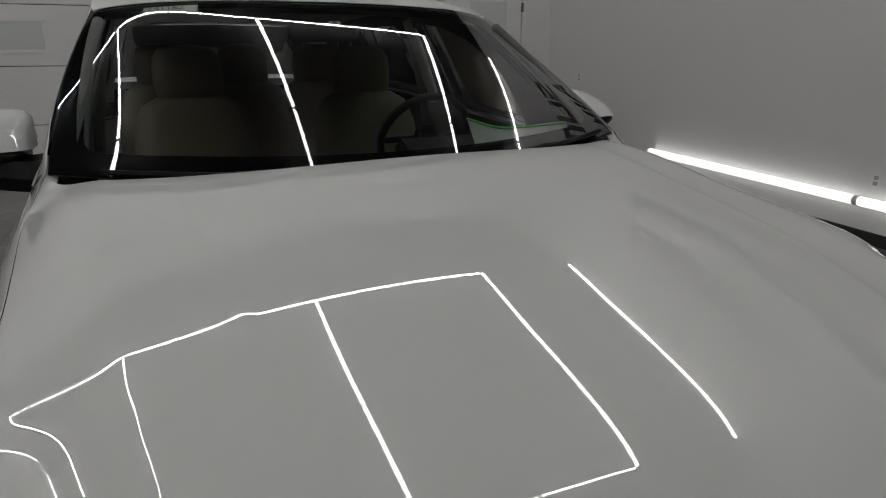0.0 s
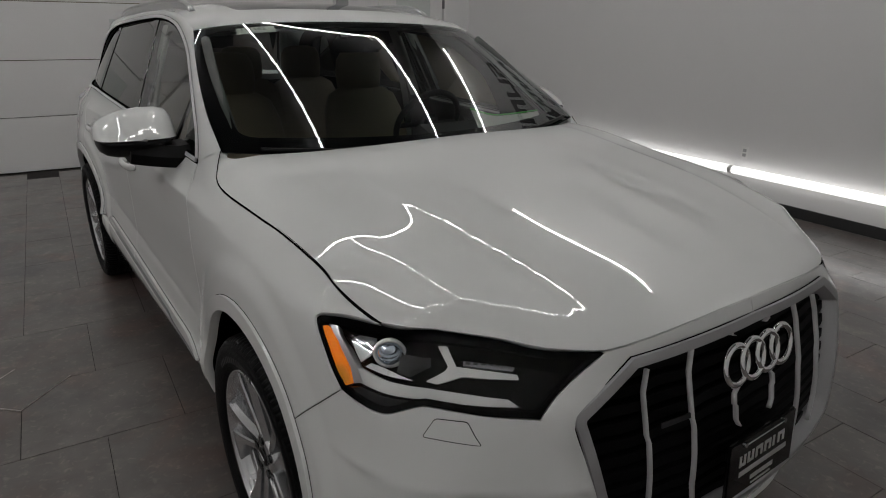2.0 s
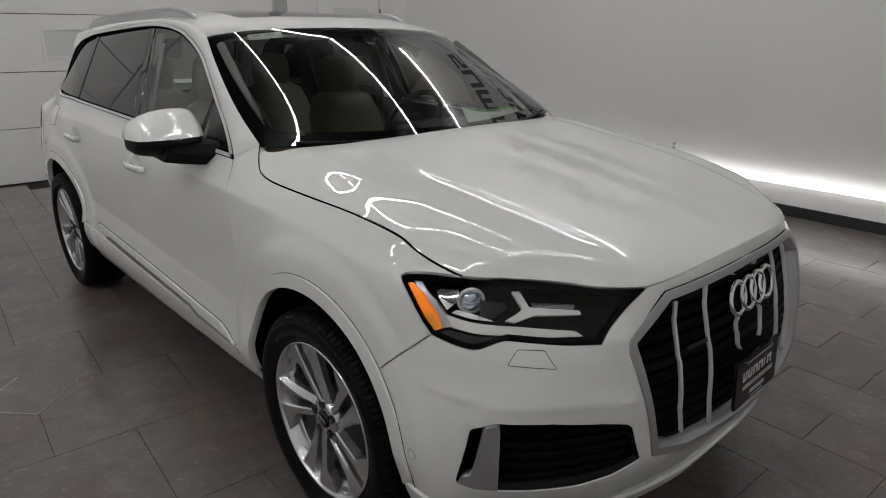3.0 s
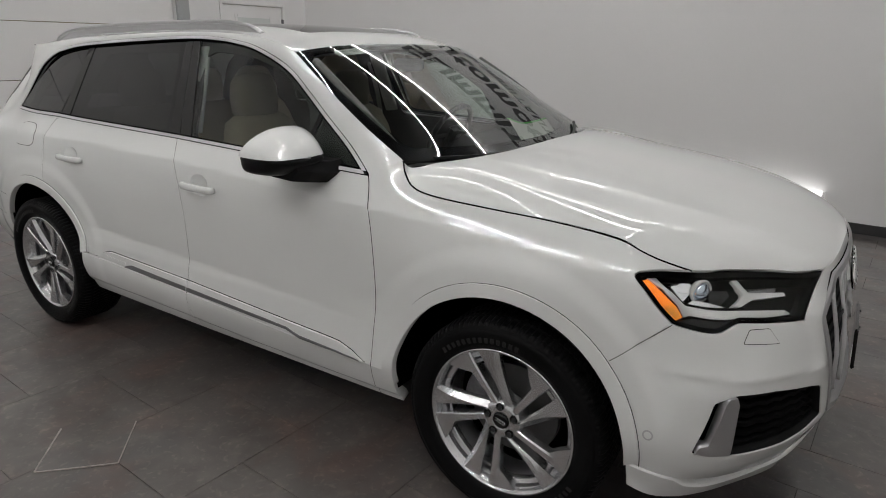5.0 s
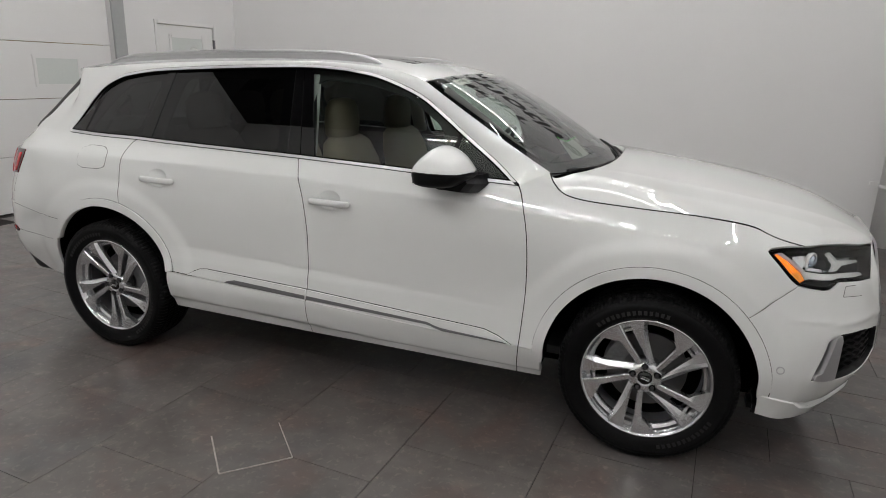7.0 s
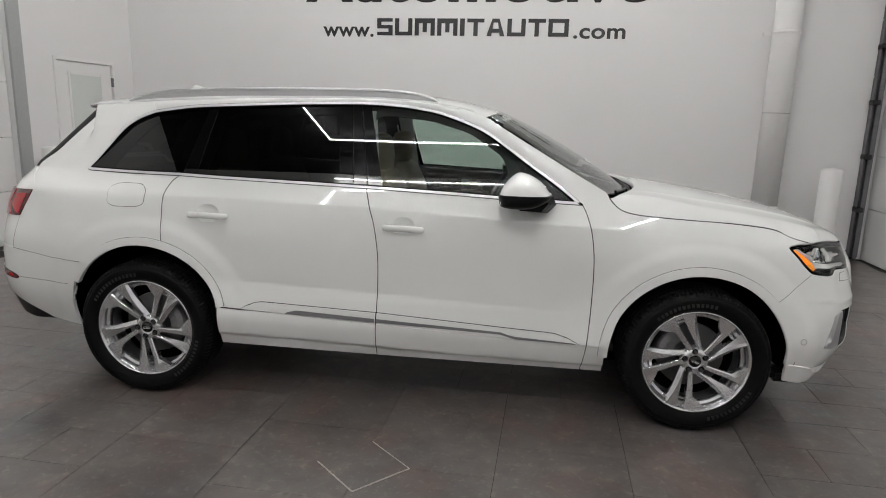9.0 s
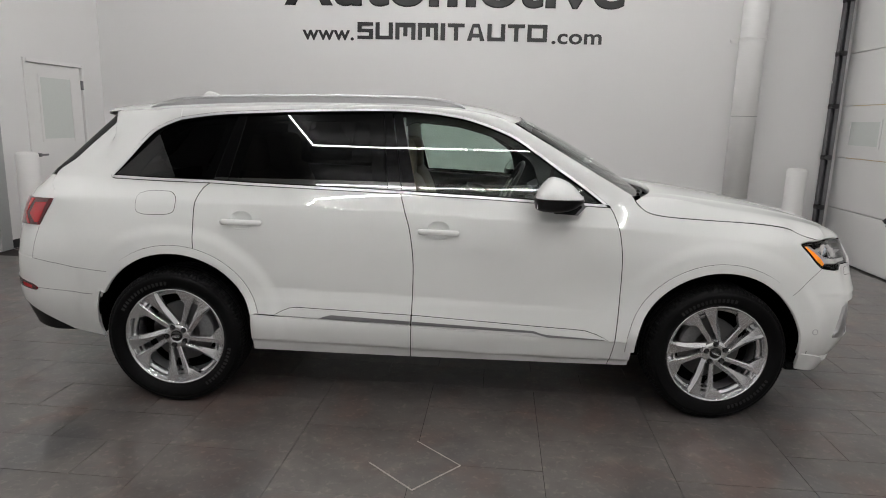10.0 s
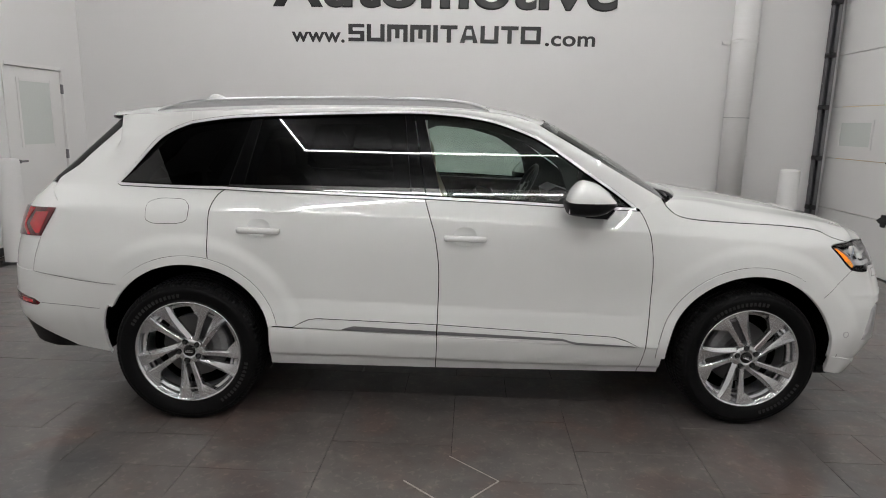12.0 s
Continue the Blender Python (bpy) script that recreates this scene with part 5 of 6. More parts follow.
def wheel_parts(w):
    R, r = .381, .273
    # tyre: sidewall, then shoulder and crown cut into blocks by cross grooves and four long ones
    prof = [(r - .006, -.100), (r + .006, -.118), (r + .022, -.128), (r + .045, -.1345), (R - .045, -.138), (R - .030, -.1345), (R - .0295, -.1320), (R - .022, -.1300), (R - .012, -.1230), (R - .005, -.112)]
    shoulder = (7, 8, 9)
    for c in (-.075, -.027, .027, .075):
        prof += [(R - .001, c - .014), (R, c - .006), (R - .009, c - .0045), (R - .009, c + .0045), (R, c + .006), (R - .001, c + .014)]
    n = len(prof)
    prof += [(R - .005, .112), (R - .012, .123), (R - .045, .136), (r + .012, .122), (r - .006, .100)]
    def cut(i, k):
        if k in shoulder:
            return -.0038 if i % 3 == 0 else 0
        if 10 <= k < n and (k - 10) % 6 in (0, 1, 4, 5):
            return -.004 if (i + (k - 10) // 6 * 2) % 3 == 0 else 0
        return 0
    V, F = lathe(prof, 330, "Y", wobble=cut)
    tyre = part("tyre", (V, F), RUBBER, w, "black road tyre with raised tread blocks")
    tyre.data.polygons.foreach_set("use_smooth", [q % (len(prof) - 1) < 6 or q % (len(prof) - 1) > n for q in range(len(F))])
    ribs = lathe([(R - .020, -.1307), (R - .0275, -.1342), (R - .0275, -.1322)], 160, "Y", wobble=lambda i, k: -.004 if i % 5 == 0 and k > 0 else 0)
    part("shoulder_rib", ribs, RUBBER, tyre)
    for k in range(26):
        a = math.radians((150 if k < 14 else -10) - (k % 14) * 4.2)
        rr = R - .070
        part("sidewall_mark", box(-.0068, .0068, -.0006, .0006, -.0095, .0095, .0005, 1), RUBBER_MARK, tyre, at=Matrix.Translation((rr * math.cos(a), -.1372, rr * math.sin(a))) @ Matrix.Rotation(math.pi / 2 - a, 4, "Y"))
    rim = part("rim", lathe([(r + .001, -.104), (r + .004, -.119), (r - .0005, -.123), (r - .006, -.121), (r - .011, -.104), (r - .017, -.096)], 96, "Y"), ALLOY, w, "silver alloy rim", smooth=True)
    part("rim_ledge", lathe([(r - .017, -.096), (r - .022, -.080), (r - .034, -.074), (r - .037, -.070), (r - .038, -.050)], 96, "Y"), ALLOY, rim)
    part("barrel", lathe([(r - .038, -.050), (r - .040, -.02), (r - .036, .10), (r, .118)], 96, "Y"), ALLOY_DARK, rim, smooth=True)
    part("disc", lathe([(.06, .0), (.172, .0), (.174, .006), (.174, .020), (.172, .026), (.06, .026)], 64, "Y"), STEEL, w, "steel brake disc", smooth=False)
    part("barrel_back", lathe([(.05, .03), (r - .034, .035)], 48, "Y"), GAP, w)
    cal = part("caliper", lathe([(.105, -.035), (.150, -.042), (.182, -.035), (.190, -.02), (.190, .04), (.105, .04)], 64, "Y"), CALIPER, w, "grey cast brake caliper")
    bm = bmesh.new()
    bm.from_mesh(cal.data)
    bmesh.ops.delete(bm, geom=[f for f in bm.faces if not 140 < math.degrees(math.atan2(f.calc_center_median().z, f.calc_center_median().x)) % 360 < 195], context="FACES")
    bm.to_mesh(cal.data)
    bm.free()
    # five pairs: a broad folded blade and a slim bar that flares to a point, with a slot between them
    broad_sec = [(.046, -.050, -.029, -.098), (.080, -.059, -.034, -.101), (.120, -.064, -.031, -.105), (.170, -.070, -.027, -.110), (.210, -.078, -.024, -.114), (.240, -.086, -.021, -.117), (.2665, -.092, -.018, -.118)]
    slim_sec = [(.046, -.014, .010, -.098), (.080, -.010, .016, -.101), (.120, -.002, .025, -.105), (.170, .007, .038, -.110), (.196, .011, .045, -.112), (.212, .013, .068, -.114), (.232, .015, .090, -.116), (.250, .0165, .108, -.117), (.2665, .018, .124, -.118)]
    for k in range(5):
        base = math.radians(-84.5 + 72 * k)
        def turned(a, b, c):
            x = math.sqrt(max(a * a - b * b, 0))
            return (x * math.cos(base) - b * math.sin(base), c + .004, x * math.sin(base) + b * math.cos(base))
        for sec, broad in ((broad_sec, True), (slim_sec, False)):
            rows = []
            for rr, t0, t1, y in sec:
                if broad:
                    # the fold starts at the slot, crosses the blade and ends on its far edge
                    fold = np.interp(rr, (.05, .12, .19, .2665), (.78, .60, .34, .12))
                    m = t0 + (t1 - t0) * fold
                    m2 = t0 + (t1 - t0) * np.interp(rr, (.05, .15, .20, .2665), (.90, .86, .62, .30))
                    pts = [(rr, t0, y + .034), (rr, t0, y + .012), (rr, m, y - .004), (rr, m2, y - .001), (rr, t1, y + .004), (rr, t1, y + .040)]
                else:
                    w0 = min(t1 - t0, .032)
                    pts = [(rr, t0, y + .040), (rr, t0, y + .004), (rr, t0 + .16 * w0, y - .001), (rr, t0 + .80 * w0, y - .001), (rr, t1, y + .003), (rr, t1, y + .034)]
                rows.append([turned(*p) for p in pts][::-1])
            part("spoke", facets(rows), ALLOY, rim, smooth=True)
        for r0, r1, y in ((.236, .262, -.086), (.214, .226, -.078)):
            q = [[(x * math.cos(base) - z * math.sin(base), yy, x * math.sin(base) + z * math.cos(base)) for x, z, yy in ((rr, -.026, y + .03), (rr, -.026, y), (rr, .018, y), (rr, .018, y + .03))][::-1] for rr in (r0, r1)]
            part("bridge", capped(q), ALLOY, rim)
    hub = part("hub", lathe([(.0005, -.096), (.028, -.097), (.034, -.102), (.058, -.100), (.070, -.093), (.078, -.070), (.078, -.03)], 60, "Y"), ALLOY, w, smooth=True)
    cap = part("hub_cap", lathe([(.0005, -.107), (.025, -.1065), (.030, -.103), (.030, -.098)], 36, "Y"), GLOSS_BLACK, w, "black hub cap", smooth=True)
    for i in range(4):
        part("cap_mark", lathe([(.0058 + .0012 * math.cos(a), .0012 * math.sin(a)) for a in np.linspace(0, 2 * math.pi, 6)[:-1]], 20, "Y", True), CHROME, cap, at=pose((i - 1.5) * .0092, -.1072, 0))
    for k in range(5):
        a = math.radians(-104 + 72 * k)
        q = pose(.054 * math.cos(a), 0, .054 * math.sin(a))
        b = part("bolt_pocket", lathe([(.0005, -.1018), (.0125, -.1018), (.0135, -.1046), (.0155, -.1040)], 20, "Y"), GLOSS_BLACK, w, smooth=True, at=q)
        part("wheel_bolt", rod((0, -.100, 0), (0, -.1045, 0), .0085, 6), IRON, b)
    v = math.radians(-64)
    part("valve", rod((.245 * math.cos(v), -.092, .245 * math.sin(v)), (.222 * math.cos(v), -.104, .222 * math.sin(v)), .004, 8), CHROME, rim)


# Wheels are parts of the car: the hub carries tyre, rim, disc and bolts.
first = part("wheel", lathe([(.0005, .05), (.06, .05), (.06, .09), (.0005, .09)], 24, "Y"), IRON, car, "silver double-spoke alloy wheel with black tyre", at=pose(1.497, -.835, .380, 0, 17, 0))
wheel_parts(first)
for x, y, rz, roll in ((-1.497, -.838, 0, 0), (1.497, .835, 180, 20), (-1.497, .838, 180, 50)):
    other = copy_thing(first, pose(x, y, .380, 0, 0, rz) @ pose(0, 0, 0, 0, roll, 0))
    for piece in other.children:
        if piece.name.startswith("caliper") and x < 0:
            piece.matrix_basis = pose(0, 0, 0, 0, 150, 0)

# wheel wells
for cx, cz, y_in in ((1.490, .40, .60), (-1.492, .41, .60)):
    for s in (-1, 1):
        t = np.radians(np.linspace(-6, 186, 40))
        rows = [[(cx + .452 * math.cos(a), s * min(y, float(ring(cx + .46 * math.cos(a), max(.36, cz + .46 * math.sin(a)))[1]) - .012), cz + .452 * math.sin(a)) for a in t] for y in (.945, .80, y_in)]
        V, F = loft(rows if s < 0 else rows[::-1])
        k = len(V)
        ring_i = [k - 40 + i for i in range(40)] if s < 0 else list(range(40))
        V = np.vstack([V, [(cx, s * y_in, cz)]])
        F = F + [(ring_i[i], ring_i[i + 1], k) for i in range(39)]
        part("wheel_well", (V, F), GAP, car)

# underbody and sills
part("underbody", merge(box(-2.05, 2.0, -.55, .55, .20, .34, .03), box(-.98, .96, -.82, .82, .27, .36, .02), box(1.9, 2.30, -.60, .60, .285, .36, .02), box(-2.25, -1.98, -.5, .5, .34, .42, .02)), GAP, car)
for s in (-1, 1):
    part("air_deflector", box(1.92, 2.03, s * .80 - .06, s * .80 + .06, .262, .33, .02), PLASTIC, car)

# rear bumper, tailgate, lamps, spoiler
REAR_B = join([(-2.05, .752), (-2.30, .79)], [(-2.6, .80), (-3.24, .80), (-3.24, .47), (-2.75, .45), (-2.50, .55), (-2.36, .480), (-2.15, .368), (-1.955, .340)], arc(*RA, .462, .470, 190, 136, 18))
part("rear_bumper", both(panel(inset(REAR_B, .002), flank, .05, depth=.02)), PAINT, car)
part("rear_valance", both(panel(np.array([(-2.12, .362), (-2.15, .37), (-2.36, .482), (-2.50, .552), (-2.75, .45), (-3.24, .47), (-3.24, .34), (-2.46, .365), (-2.30, .352)]), deeper(.006), .05, depth=.02)), PLASTIC, car, "black lower rear valance")
for s in (-1, 1):
    part("exhaust_trim", bar(spline([(-2.28, s * .80, .46), (-2.34, s * .74, .47), (-2.40, s * .64, .475)], 4), .030, 12), SATIN, car)
GATE = join([(-2.30, .79), (-2.262, .97), (-2.19, 1.125), (-2.20, 1.155), (-2.27, 1.20), (-2.285, 1.238), (-3.24, 1.25), (-3.24, .80)])
TL = [(-2.190, 1.124), (-2.47, 1.118), (-2.75, 1.10), (-2.75, .99), (-2.46, .962), (-2.265, .970)]
gate = part("tailgate", both(panel(inset(GATE, .002), deeper(.004), .05, (np.array([(-2.24, 1.10), (-2.74, 1.09), (-2.74, 1.0), (-2.29, .985)]),), depth=.02)), PAINT, car)
glass_poly = np.array([(-2.288, 1.240), (-3.24, 1.252), (-3.24, 1.60), (-2.288, 1.585)])
part("rear_window", both(panel(glass_poly, deeper(.004), .06, depth=0)), REAR_GLASS, gate, "dark rear window").visible_shadow = False
for left in (False, True):
    tl = part("tail_lamp", panel(inset(np.array(TL), .003), flank, .03, depth=.02, off=.004, left=left), DARK_RED, car, "dark red tail lamp, unlit")
    part("lamp_element", panel(np.array([(-2.235, 1.098), (-2.33, 1.092), (-2.36, 1.03), (-2.30, .985), (-2.275, .985)]), flank, .02, depth=.004, off=.0065, left=left), RED_LENS, tl)
    part("lamp_element", panel(np.array([(-2.35, 1.112), (-2.40, 1.112), (-2.44, 1.03), (-2.36, .972), (-2.34, .975), (-2.405, 1.03)]), flank, .02, depth=.004, off=.0065, left=left), RED_LENS, tl)
    rf = part("rear_reflector", panel(sub([(-2.56, .672), (-2.32, .640), (-2.285, .618), (-2.30, .605), (-2.56, .622)], .008), flank, .02, depth=.01, off=.003, left=left), DARK_RED, car, "dark red rear reflector")
    part("reflector_core", panel(np.array([(-2.40, .640), (-2.33, .632), (-2.33, .616), (-2.40, .620)]), flank, .02, depth=.003, off=.005, left=left), RED_LENS, rf)
yy = np.linspace(-.585, .585, 21)
top_row = [(-1.74, y, float(roof_surf(np.array(-1.74), np.array(y))[2]) + .001) for y in yy]
tip_row = [(-2.03 + .055 * (y / .585) ** 4, y * .985, 1.640 - .045 * (abs(y) / .585) ** 2.5) for y in yy]
low_row = [(-2.025 + .055 * (y / .585) ** 4, y * .985, 1.622 - .040 * (abs(y) / .585) ** 2.5) for y in yy]
in_row = [(-1.90, y * .97, 1.600 - .03 * (abs(y) / .585) ** 2.5) for y in yy]
part("spoiler", loft([in_row, low_row, tip_row, top_row]), PAINT, car, smooth=False)

# roof rails and aerial fin
for s in (-1, 1):
    xs = np.array([.075, .04, -.05, -.25, -.75, -1.2, -1.5, -1.66, -1.725])
    ys = np.array([.612, .612, .612, .612, .610, .602, .592, .580, .572])
    up_ = np.array([.004, .020, .036, .042, .042, .042, .040, .022, .002])
    base = np.array([float(roof_surf(np.array(x), np.array(y))[2]) for x, y in zip(xs, ys)])
    path = spline(np.stack([xs, s * ys, base + up_ - .008], 1), 6)
    rail = part("roof_rail", bar(path, .015, 10, flat=.7), SATIN, car, "satin silver roof rail", smooth=True)
    wall_ = np.array([[(x, s * (y + d), b + k * u) for x, y, b, u in zip(xs, ys, base, up_)] for d, k in ((-.008, -.1), (-.008, .7), (.008, .7), (.008, -.1))])
    part("rail_foot", loft(list(wall_)), SATIN, rail)
fb = float(roof_surf(np.array(-1.55), np.array(0.0))[2]) - .004
rows = []
for k, zz in ((1, 0), (.8, .025), (.5, .045), (.15, .058)):
    rows.append([(-1.58 - .03 * (1 - k) + .085 * k * math.cos(a), .024 * k * math.sin(a), fb + zz) for a in np.linspace(0, 2 * math.pi, 13)[:-1]])
part("aerial_fin", capped(rows), PAINT, roof, smooth=True)

# mirrors
def mirror_parts(s):
    base = np.array([(.452, 1.226), (.462, 1.255), (.482, 1.285), (.512, 1.314), (.545, 1.326), (.60, 1.312), (.648, 1.284), (.680, 1.250), (.698, 1.228), (.60, 1.224), (.52, 1.224)])
    loop = spline(base[:9], 4)
    cx, cz = .575, 1.226
    rows = []
    for y, kx, kz in ((.872, .02, .02), (.876, .62, .80), (.890, .80, .93), (.918, .93, .99), (.975, 1.0, 1.0), (1.03, 1.0, .93), (1.07, .97, .80), (1.10, .90, .66), (1.12, .78, .52), (1.132, .50, .34), (1.137, .02, .02)):
        rows.append([(cx + (x - cx) * kx - .10 * max(0, y - .98), s * y, cz + (z - cz) * kz) for x, z in loop])
    shape = loft(rows if s < 0 else rows[::-1])
    m = part("door_mirror", shape, PAINT, door_f[0] if s < 0 else door_f[1], "white-capped mirror with black base", smooth=True)
    low = spline(np.array([(.450, 1.224), (.448, 1.19), (.462, 1.160), (.53, 1.150), (.62, 1.158), (.682, 1.190), (.700, 1.222), (.60, 1.227), (.52, 1.227)]), 3, True)
    rows = []
    for y, k in ((.90, .85), (.925, .97), (.975, 1.0), (1.03, 1.0), (1.07, .95), (1.10, .85), (1.118, .68), (1.126, .42)):
        rows.append([(cx + (x - cx) * k - .10 * max(0, y - .98), s * y, cz + (z - cz) * (k if z < 1.22 else 1)) for x, z in low])
    part("mirror_base", capped(rows if s > 0 else rows[::-1]), PLASTIC, m, "black plastic mirror base", smooth=True)
    part("mirror_arm", capped([[(x + dx, s * y, z + dz) for dx, dz in ((-.085, -.036), (.02, -.042), (.055, .0), (.03, .040), (-.08, .044))] for x, y, z in ((.63, 1.04, 1.182), (.65, .985, 1.172), (.665, .93, 1.164), (.68, .885, 1.160), (.69, .85, 1.165))][::(-1 if s > 0 else 1)]), PLASTIC, m)
    strip = spline([(.535 - .012, s * 1.110, 1.2275), (.60, s * 1.078, 1.2275), (.66, s * 1.03, 1.2275), (.698, s * .985, 1.2275)], 5)
    part("mirror_indicator", bar(strip, .005, 8), SATIN, m)
    part("mirror_glass", box(.4495, .4525, min(s * .945, s * 1.085), max(s * .945, s * 1.085), 1.170, 1.218, .001, 1), CHROME, m)
    part("mirror_sensor", rod((.56, s * 1.02, 1.152), (.56, s * 1.02, 1.142), .014, 14), GLOSS_BLACK, m)


for s in (-1, 1):
    mirror_parts(s)

# added black sheets behind the shut lines and hood gap, standing in for their shade
for left in (False, True):
    part("inner_shell", panel(join([(-1.95, .62)], arc(*RA, .475, .48, 155, 12, 20), [(-1.03, .36), (1.0, .33)], arc(*FA, .48, .475, 170, 45, 20), [(2.0, .84), (1.88, .97), (1.5, 1.06), (1.05, 1.10), (.90, 1.13), (-.26, 1.17), (-1.3, 1.20), (-1.9, 1.20)]), deeper(.032), .08, depth=0, left=left), GAP, car)
part("hood_gutter", panel(inset(hood_poly, -.012), lambda x, y: hood_surf(x, y) - (0, 0, .035), .06, (inset(hood_poly, .04),), depth=0), GAP, car)

# ---- cowl, wipers, cards on the windscreen ----
cowl_rows = [[(x0 + .19 * (1 - (y / .82) ** 2), y, z0) for y in np.linspace(-.77, .77, 25)] for x0, z0 in ((1.02, 1.178), (.97, 1.188), (.90, 1.178))]
part("cowl", loft(cowl_rows), GAP, car)
for y0, y1, xo in ((-.70, .02, 0), (-.02, .72, .02)):
    pts = []
    for y in np.linspace(y0, y1, 9):
        a = y / .80
        p = wind_surf(np.array([a]), np.array([.006 + .02 * (y - y0) / (y1 - y0)]))[0]
        pts.append(p + (.010, 0, .008))
    wp = part("wiper", bar(np.array(pts), .008, 6), PLASTIC, car)
    part("wiper_arm", bar(np.array([pts[1] + np.array((.05, 0, -.012)), pts[3] + np.array((.02, 0, .006)), pts[5] + np.array((.004, 0, .008))]), .008, 6), PLASTIC, wp)
card = part("stock_card", panel(np.array([(-.775, .895), (-.555, .905), (-.550, .965), (-.770, .955)]), wind_surf, .04, depth=0, off=-.0035), PAPER, windscreen, "white stock card with handwritten number")
cu = bpy.data.curves.new("number", "FONT")
cu.body, cu.size, cu.extrude = "141162", .042, .0003
tmp = bpy.data.objects.new("number", cu)
scene.collection.objects.link(tmp)
me = bpy.data.meshes.new_from_object(tmp.evaluated_get(bpy.context.evaluated_depsgraph_get()))
bpy.data.objects.remove(tmp)
for v in me.vertices:
    a, b = -.755 + (v.co.x / .155) * .18, .915 + v.co.y * .95
    p = wind_surf(np.array([a]), np.array([b]))[0]
    v.co = p + np.array((.001, 0, .002))
me.materials.append(LETTER)
part("number", me, LETTER, card)
for a0, a1, m_ in ((-.022, -.008, PAPER), (-.008, .012, LETTER), (.012, .026, PAPER)):
    part("sticker", panel(np.array([(a0, .80), (a1, .80), (a1, .825), (a0, .825)]), wind_surf, .02, depth=0, off=-.0035), m_, windscreen)

# ---- cabin ----
def seat(y, x0):
    s = part("seat", merge(box(x0 - .05, x0 + .48, y - .25, y + .25, .58, .74, .05, 3)), TAN, car, "tan leather seat")
    rows = []
    for z, xc, w, d in ((.66, x0 + .02, .24, .10), (.80, x0 - .02, .25, .11), (1.0, x0 - .07, .25, .10), (1.15, x0 - .11, .235, .09), (1.24, x0 - .135, .20, .075), (1.275, x0 - .145, .14, .05)):
        rows.append([(xc + d * math.copysign(abs(math.cos(a)) ** .6, math.cos(a)), y + w * math.copysign(abs(math.sin(a)) ** .6, math.sin(a)), z) for a in np.linspace(0, 2 * math.pi, 25)[:-1]])
    part("backrest", capped(rows), TAN, s, smooth=True)
    rows = []
    for z, w, d in ((1.255, .10, .05), (1.285, .135, .068), (1.36, .142, .072), (1.43, .135, .064), (1.468, .11, .048), (1.482, .06, .025)):
        rows.append([(x0 - .165 + d * math.cos(a), y + w * math.copysign(abs(math.sin(a)) ** .7, math.sin(a)), z) for a in np.linspace(0, 2 * math.pi, 25)[:-1]])
    part("headrest", capped(rows), TAN, s, smooth=True)
    return s


for y in (-.38, .38):
    seat(y, -.11)
for y in (-.42, 0, .42):
    seat(y, -1.02)
part("dashboard", capped([[(x, y, z) for x, z in ((.62, .80), (.60, 1.02), (.68, 1.105), (.95, 1.135), (1.15, 1.12), (1.15, .80))] for y in (-.80, -.4, 0, .4, .80)][::-1]), DARK_TRIM, car)
part("instrument_hood", capped([[(x, y, z) for x, z in ((.60, 1.08), (.58, 1.15), (.64, 1.185), (.80, 1.13), (.80, 1.08))] for y in (.20, .38, .56)][::-1]), DARK_TRIM, car)
sw = part("steering_wheel", lathe([(.178 + .015 * math.cos(a), .015 * math.sin(a)) for a in np.linspace(0, 2 * math.pi, 11)[:-1]], 48, "Z", True), DARK_TRIM, car, smooth=True, at=pose(.44, .38, 1.155, 0, -62, 0))
part("wheel_hub", merge(box(-.06, .06, -.05, .05, -.03, .012, .02), box(-.012, .012, -.17, .17, -.012, .002, .004), box(-.17, 0, -.018, .018, -.012, .002, .004)), DARK_TRIM, sw)
part("cabin_floor", box(-2.0, 1.1, -.80, .80, .36, .40), DARK_TRIM, car)
part("centre_console", box(-.3, .65, -.12, .12, .40, .80, .04), DARK_TRIM, car)
for left in (False, True):
    s = 1 if left else -1
    card_poly = join([(-1.95, .93), (-1.03, .93), (-.98, .50), (.95, .50), (.93, 1.15), (.472, 1.163), (-.263, 1.188), (-1.09, 1.208), (-1.8, 1.225), (-1.95, 1.225)])
    part("door_lining", panel(card_poly, deeper(.055), .08, depth=0, left=left, back=False), DARK_TRIM, car)
    bm_ = panel(card_poly, deeper(.06), .08, depth=.001, left=left, back=True)
    part("door_lining", bm_, DARK_TRIM, car)
    frame_o = inset(DLO, -.035)
    holes_ = [sub(p_, .05) for p_ in ([(-.20, 1.215), (.52, 1.195), (.46, 1.40), (.27, 1.525), (.05, 1.585), (-.20, 1.605), (-.26, 1.58)], [(-1.18, 1.25), (-.42, 1.235), (-.46, 1.60), (-1.09, 1.585)], [(-1.76, 1.27), (-1.36, 1.27), (-1.25, 1.57), (-1.50, 1.54)])]
    part("window_lining", panel(frame_o, deeper(.045), .06, holes_, depth=.012, left=left, back=True), DARK_TRIM, car)
    part("belt_strap", bar(spline([(-.36, s * .66, 1.52), (-.34, s * .71, 1.35), (-.33, s * .75, 1.10), (-.33, s * .76, .9)], 4), .022, 6, flat=.15, up=(1, 0, 0)), LINER, car)
    part("pillar_lining", bar(spline([(.97, s * .755, 1.225), (.80, s * .735, 1.335), (.60, s * .705, 1.465), (.45, s * .675, 1.555)], 4), .018, 10), GREY_LINING, car, smooth=True)
    part("pillar_lining", bar(spline([(-.30, s * .635, 1.60), (-.28, s * .70, 1.42), (-.26, s * .765, 1.22)], 4), .05, 10, flat=.35, up=(0, 1, 0)), LINER, car, smooth=True)
roof_in = inset(roof_poly, .03)
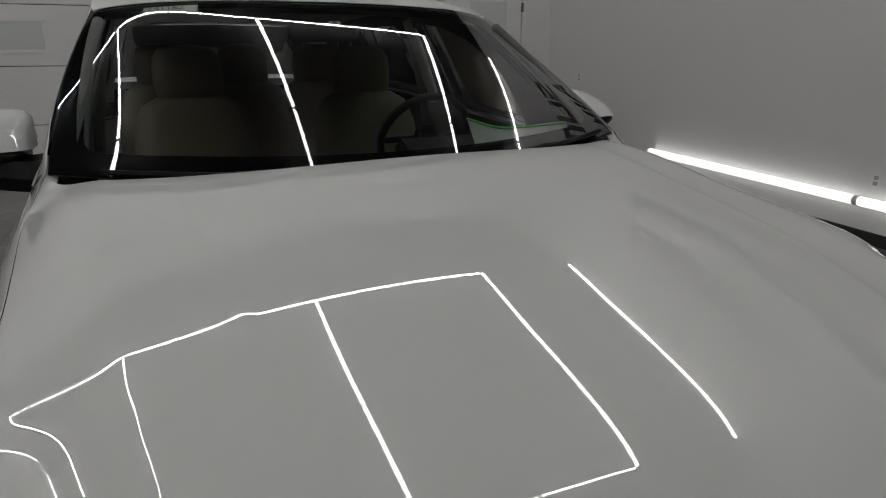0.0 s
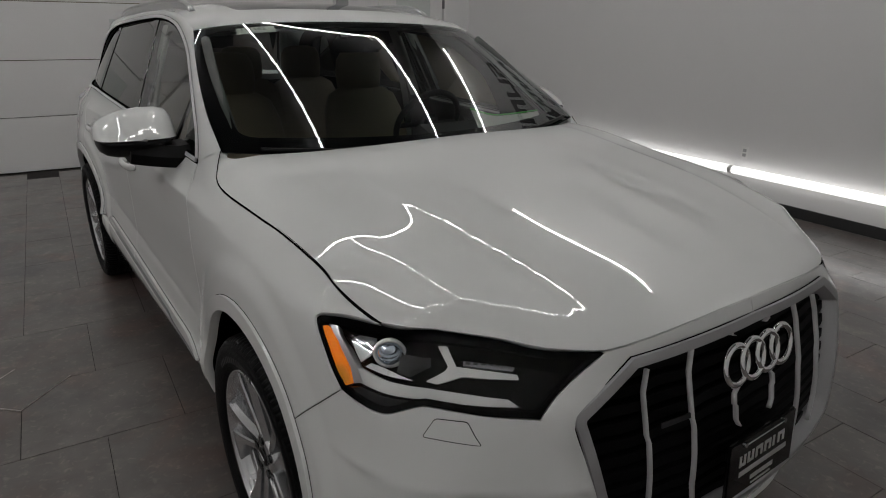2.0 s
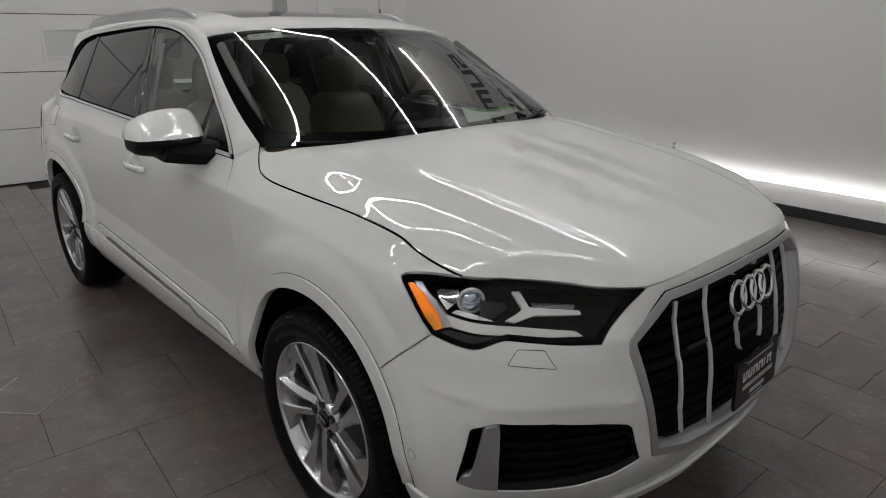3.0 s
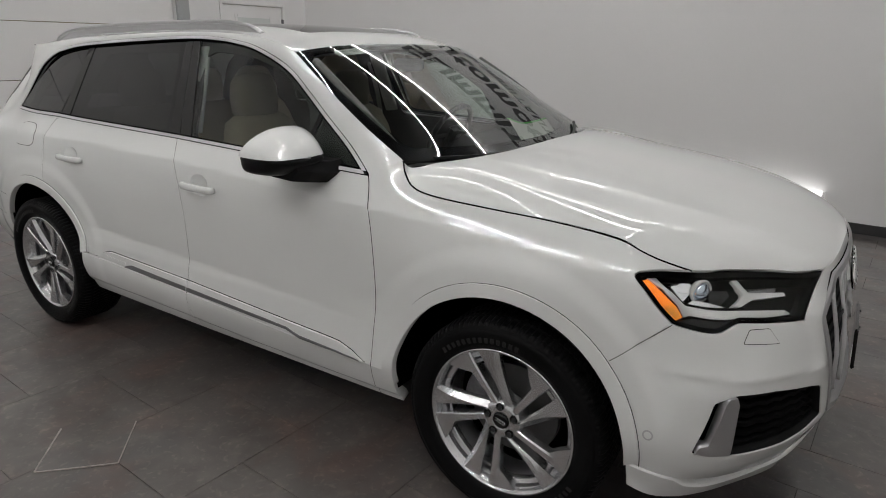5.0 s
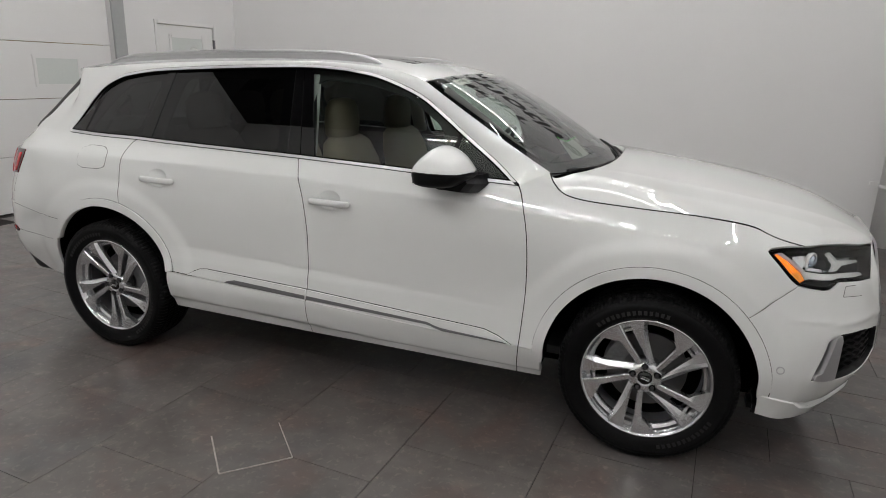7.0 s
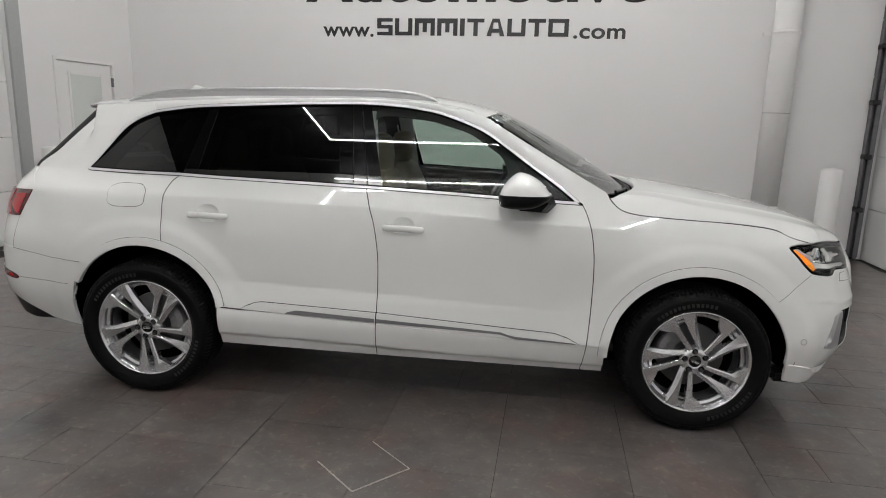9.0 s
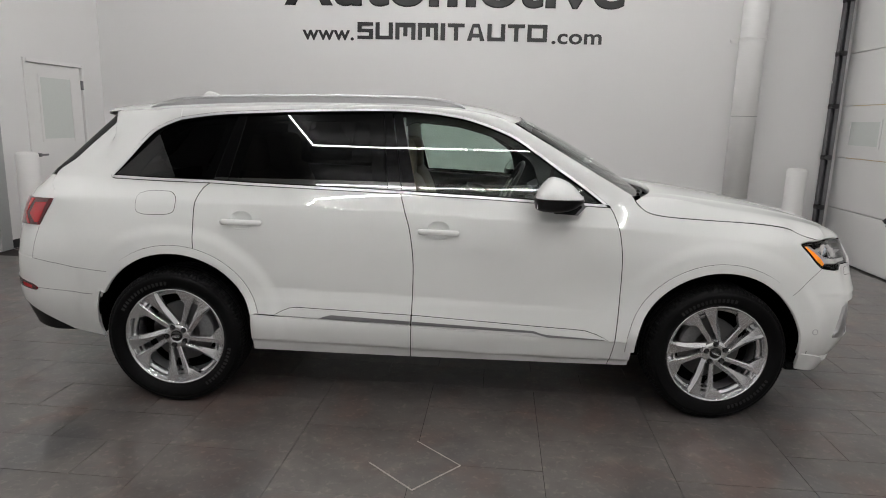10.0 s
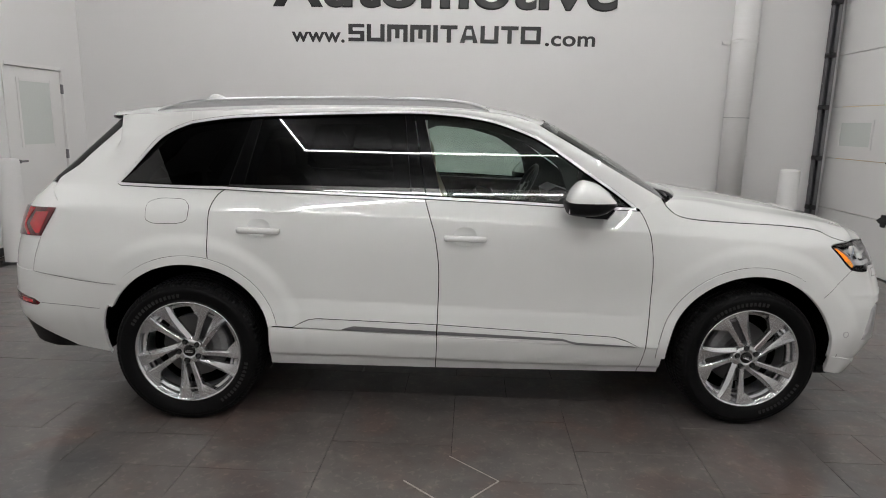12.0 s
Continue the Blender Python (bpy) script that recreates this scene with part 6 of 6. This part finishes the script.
part("headliner", panel(roof_in, lambda x, y: roof_surf(x, y) - (0, 0, .045), .10, depth=.002, back=True), LINER, car)
part("rear_panel", box(-2.0, -1.95, -.68, .68, .40, 1.20, .01), DARK_TRIM, car)
part("bulkhead", box(1.14, 1.16, -.80, .80, .30, 1.12), GAP, car)
part("rear_view_mirror", box(.42, .45, -.12, .12, 1.50, 1.565, .012), GLOSS_BLACK, car)
ribbon = spline([(.815, .36, 1.266), (.835, .42, 1.246), (.850, .48, 1.234), (.862, .58, 1.236), (.870, .72, 1.242)], 4)
gc = part("dash_card", bar(ribbon, .0075, 6, flat=.5), GREEN_CARD, car, "green-edged paper card leaning on the dashboard")
part("card_sheet", loft([[(x + .10, y, 1.137) for x, y, z in ribbon], [(x + .004, y, z - .004) for x, y, z in ribbon]]), PAPER, gc)


# ---- floor tiles: running bond, with a field of square tiles in staggered columns beside the car ----
def floor_tiles():
    floor = bpy.data.objects["floor"]
    L, Wd, g = .61, .305, .0026
    FX0, FX1, FY0, FY1 = -1.24, 1.81, -3.36, -.615
    def tile_mesh(x0, x1, y0, y1):
        c = .0006
        v = [(x0, y0, -.006), (x1, y0, -.006), (x1, y1, -.006), (x0, y1, -.006), (x0, y0, -c), (x1, y0, -c), (x1, y1, -c), (x0, y1, -c),
             (x0 + c, y0 + c, 0), (x1 - c, y0 + c, 0), (x1 - c, y1 - c, 0), (x0 + c, y1 - c, 0)]
        f = [(0, 1, 5, 4), (1, 2, 6, 5), (2, 3, 7, 6), (3, 0, 4, 7), (4, 5, 9, 8), (5, 6, 10, 9), (6, 7, 11, 10), (7, 4, 8, 11), (8, 9, 10, 11)]
        return v, f
    whole = mesh("tile", *tile_mesh(g / 2 - L / 2, L / 2 - g / 2, g / 2 - Wd / 2, Wd / 2 - g / 2), TILE, False)
    square = mesh("tile", *tile_mesh(g / 2 - L / 2, L / 2 - g / 2, g / 2 - L / 2, L / 2 - g / 2), TILE, False)
    half = mesh("tile", *tile_mesh(g / 2 - L / 2, L / 2 - g / 2, g / 2 - L / 4, L / 4 - g / 2), TILE, False)

    def lay(me, x, y):
        t = new("tile", me)
        t.parent = floor
        t.location = (x, y, random.uniform(-.0005, .0005))
        t.rotation_euler = (random.uniform(-.0012, .0012), random.uniform(-.0012, .0012), 0)

    for c in range(5):
        x, y = FX0 + L * (c + .5), FY0
        if c % 2:
            lay(half, x, y + L / 4)
            y += L / 2
        while y < FY1 - .01:
            short = FY1 - y < L - .01
            lay(half if short else square, x, y + (L / 4 if short else L / 2))
            y += L / 2 if short else L
    far_v, far_f = [], []
    r0, r1 = int((SOUTH + 1.53) / Wd) - 2, int((NORTH + 1.53) / Wd) + 1
    for r in range(r0, r1 + 1):
        yc = -1.53 + Wd * (r + .5)
        for i in range(-9, 9):
            xc = .59 + L * (i + .5) - (L / 2 if r % 2 else 0)
            pieces = [(xc - L / 2, xc + L / 2)]
            if FY0 < yc < FY1:
                pieces = [(a, b) for a, b in ((xc - L / 2, min(xc + L / 2, FX0)), (max(xc - L / 2, FX1), xc + L / 2))]
            for a, b in pieces:
                x0, x1 = max(a + g / 2, WEST), min(b - g / 2, EAST)
                y0, y1 = max(yc - Wd / 2 + g / 2, SOUTH), min(yc + Wd / 2 - g / 2, NORTH - .012)
                if x1 - x0 < .02 or y1 - y0 < .02:
                    continue
                full = x1 - x0 > L - .01 and y1 - y0 > Wd - .01
                if full and -3.2 < xc < 3.7 and -3.6 < yc < 3.9 and not (-1.9 < xc < 1.9 and -.75 < yc < .75):
                    lay(whole, xc, yc)
                else:
                    v, f = tile_mesh(x0, x1, y0, y1)
                    k = len(far_v)
                    far_v += v
                    far_f += [tuple(k + q for q in face) for face in f]
    rest = part("tile_field", (far_v, far_f), TILE, floor)
    tagged(rest, kind="stuff")


floor_tiles()
patch = thing("floor_hatch", "square grey tile hatch set slantwise in the floor with three pale edges", "floor hatch", pose(-.012, -1.548, 0, 0, 0, 49))
part("plate", box(-.149, .149, -.149, .149, .0005, .0035, .001, 1), TILE, patch)
for a, b, c, d in ((-.153, .153, -.1565, -.1495), (.1495, .1545, -.153, .153), (-.1565, -.1495, -.153, .153)):
    part("chipped_edge", box(a, b, c, d, .0003, .0045, .001, 1), PALE_EDGE, patch)
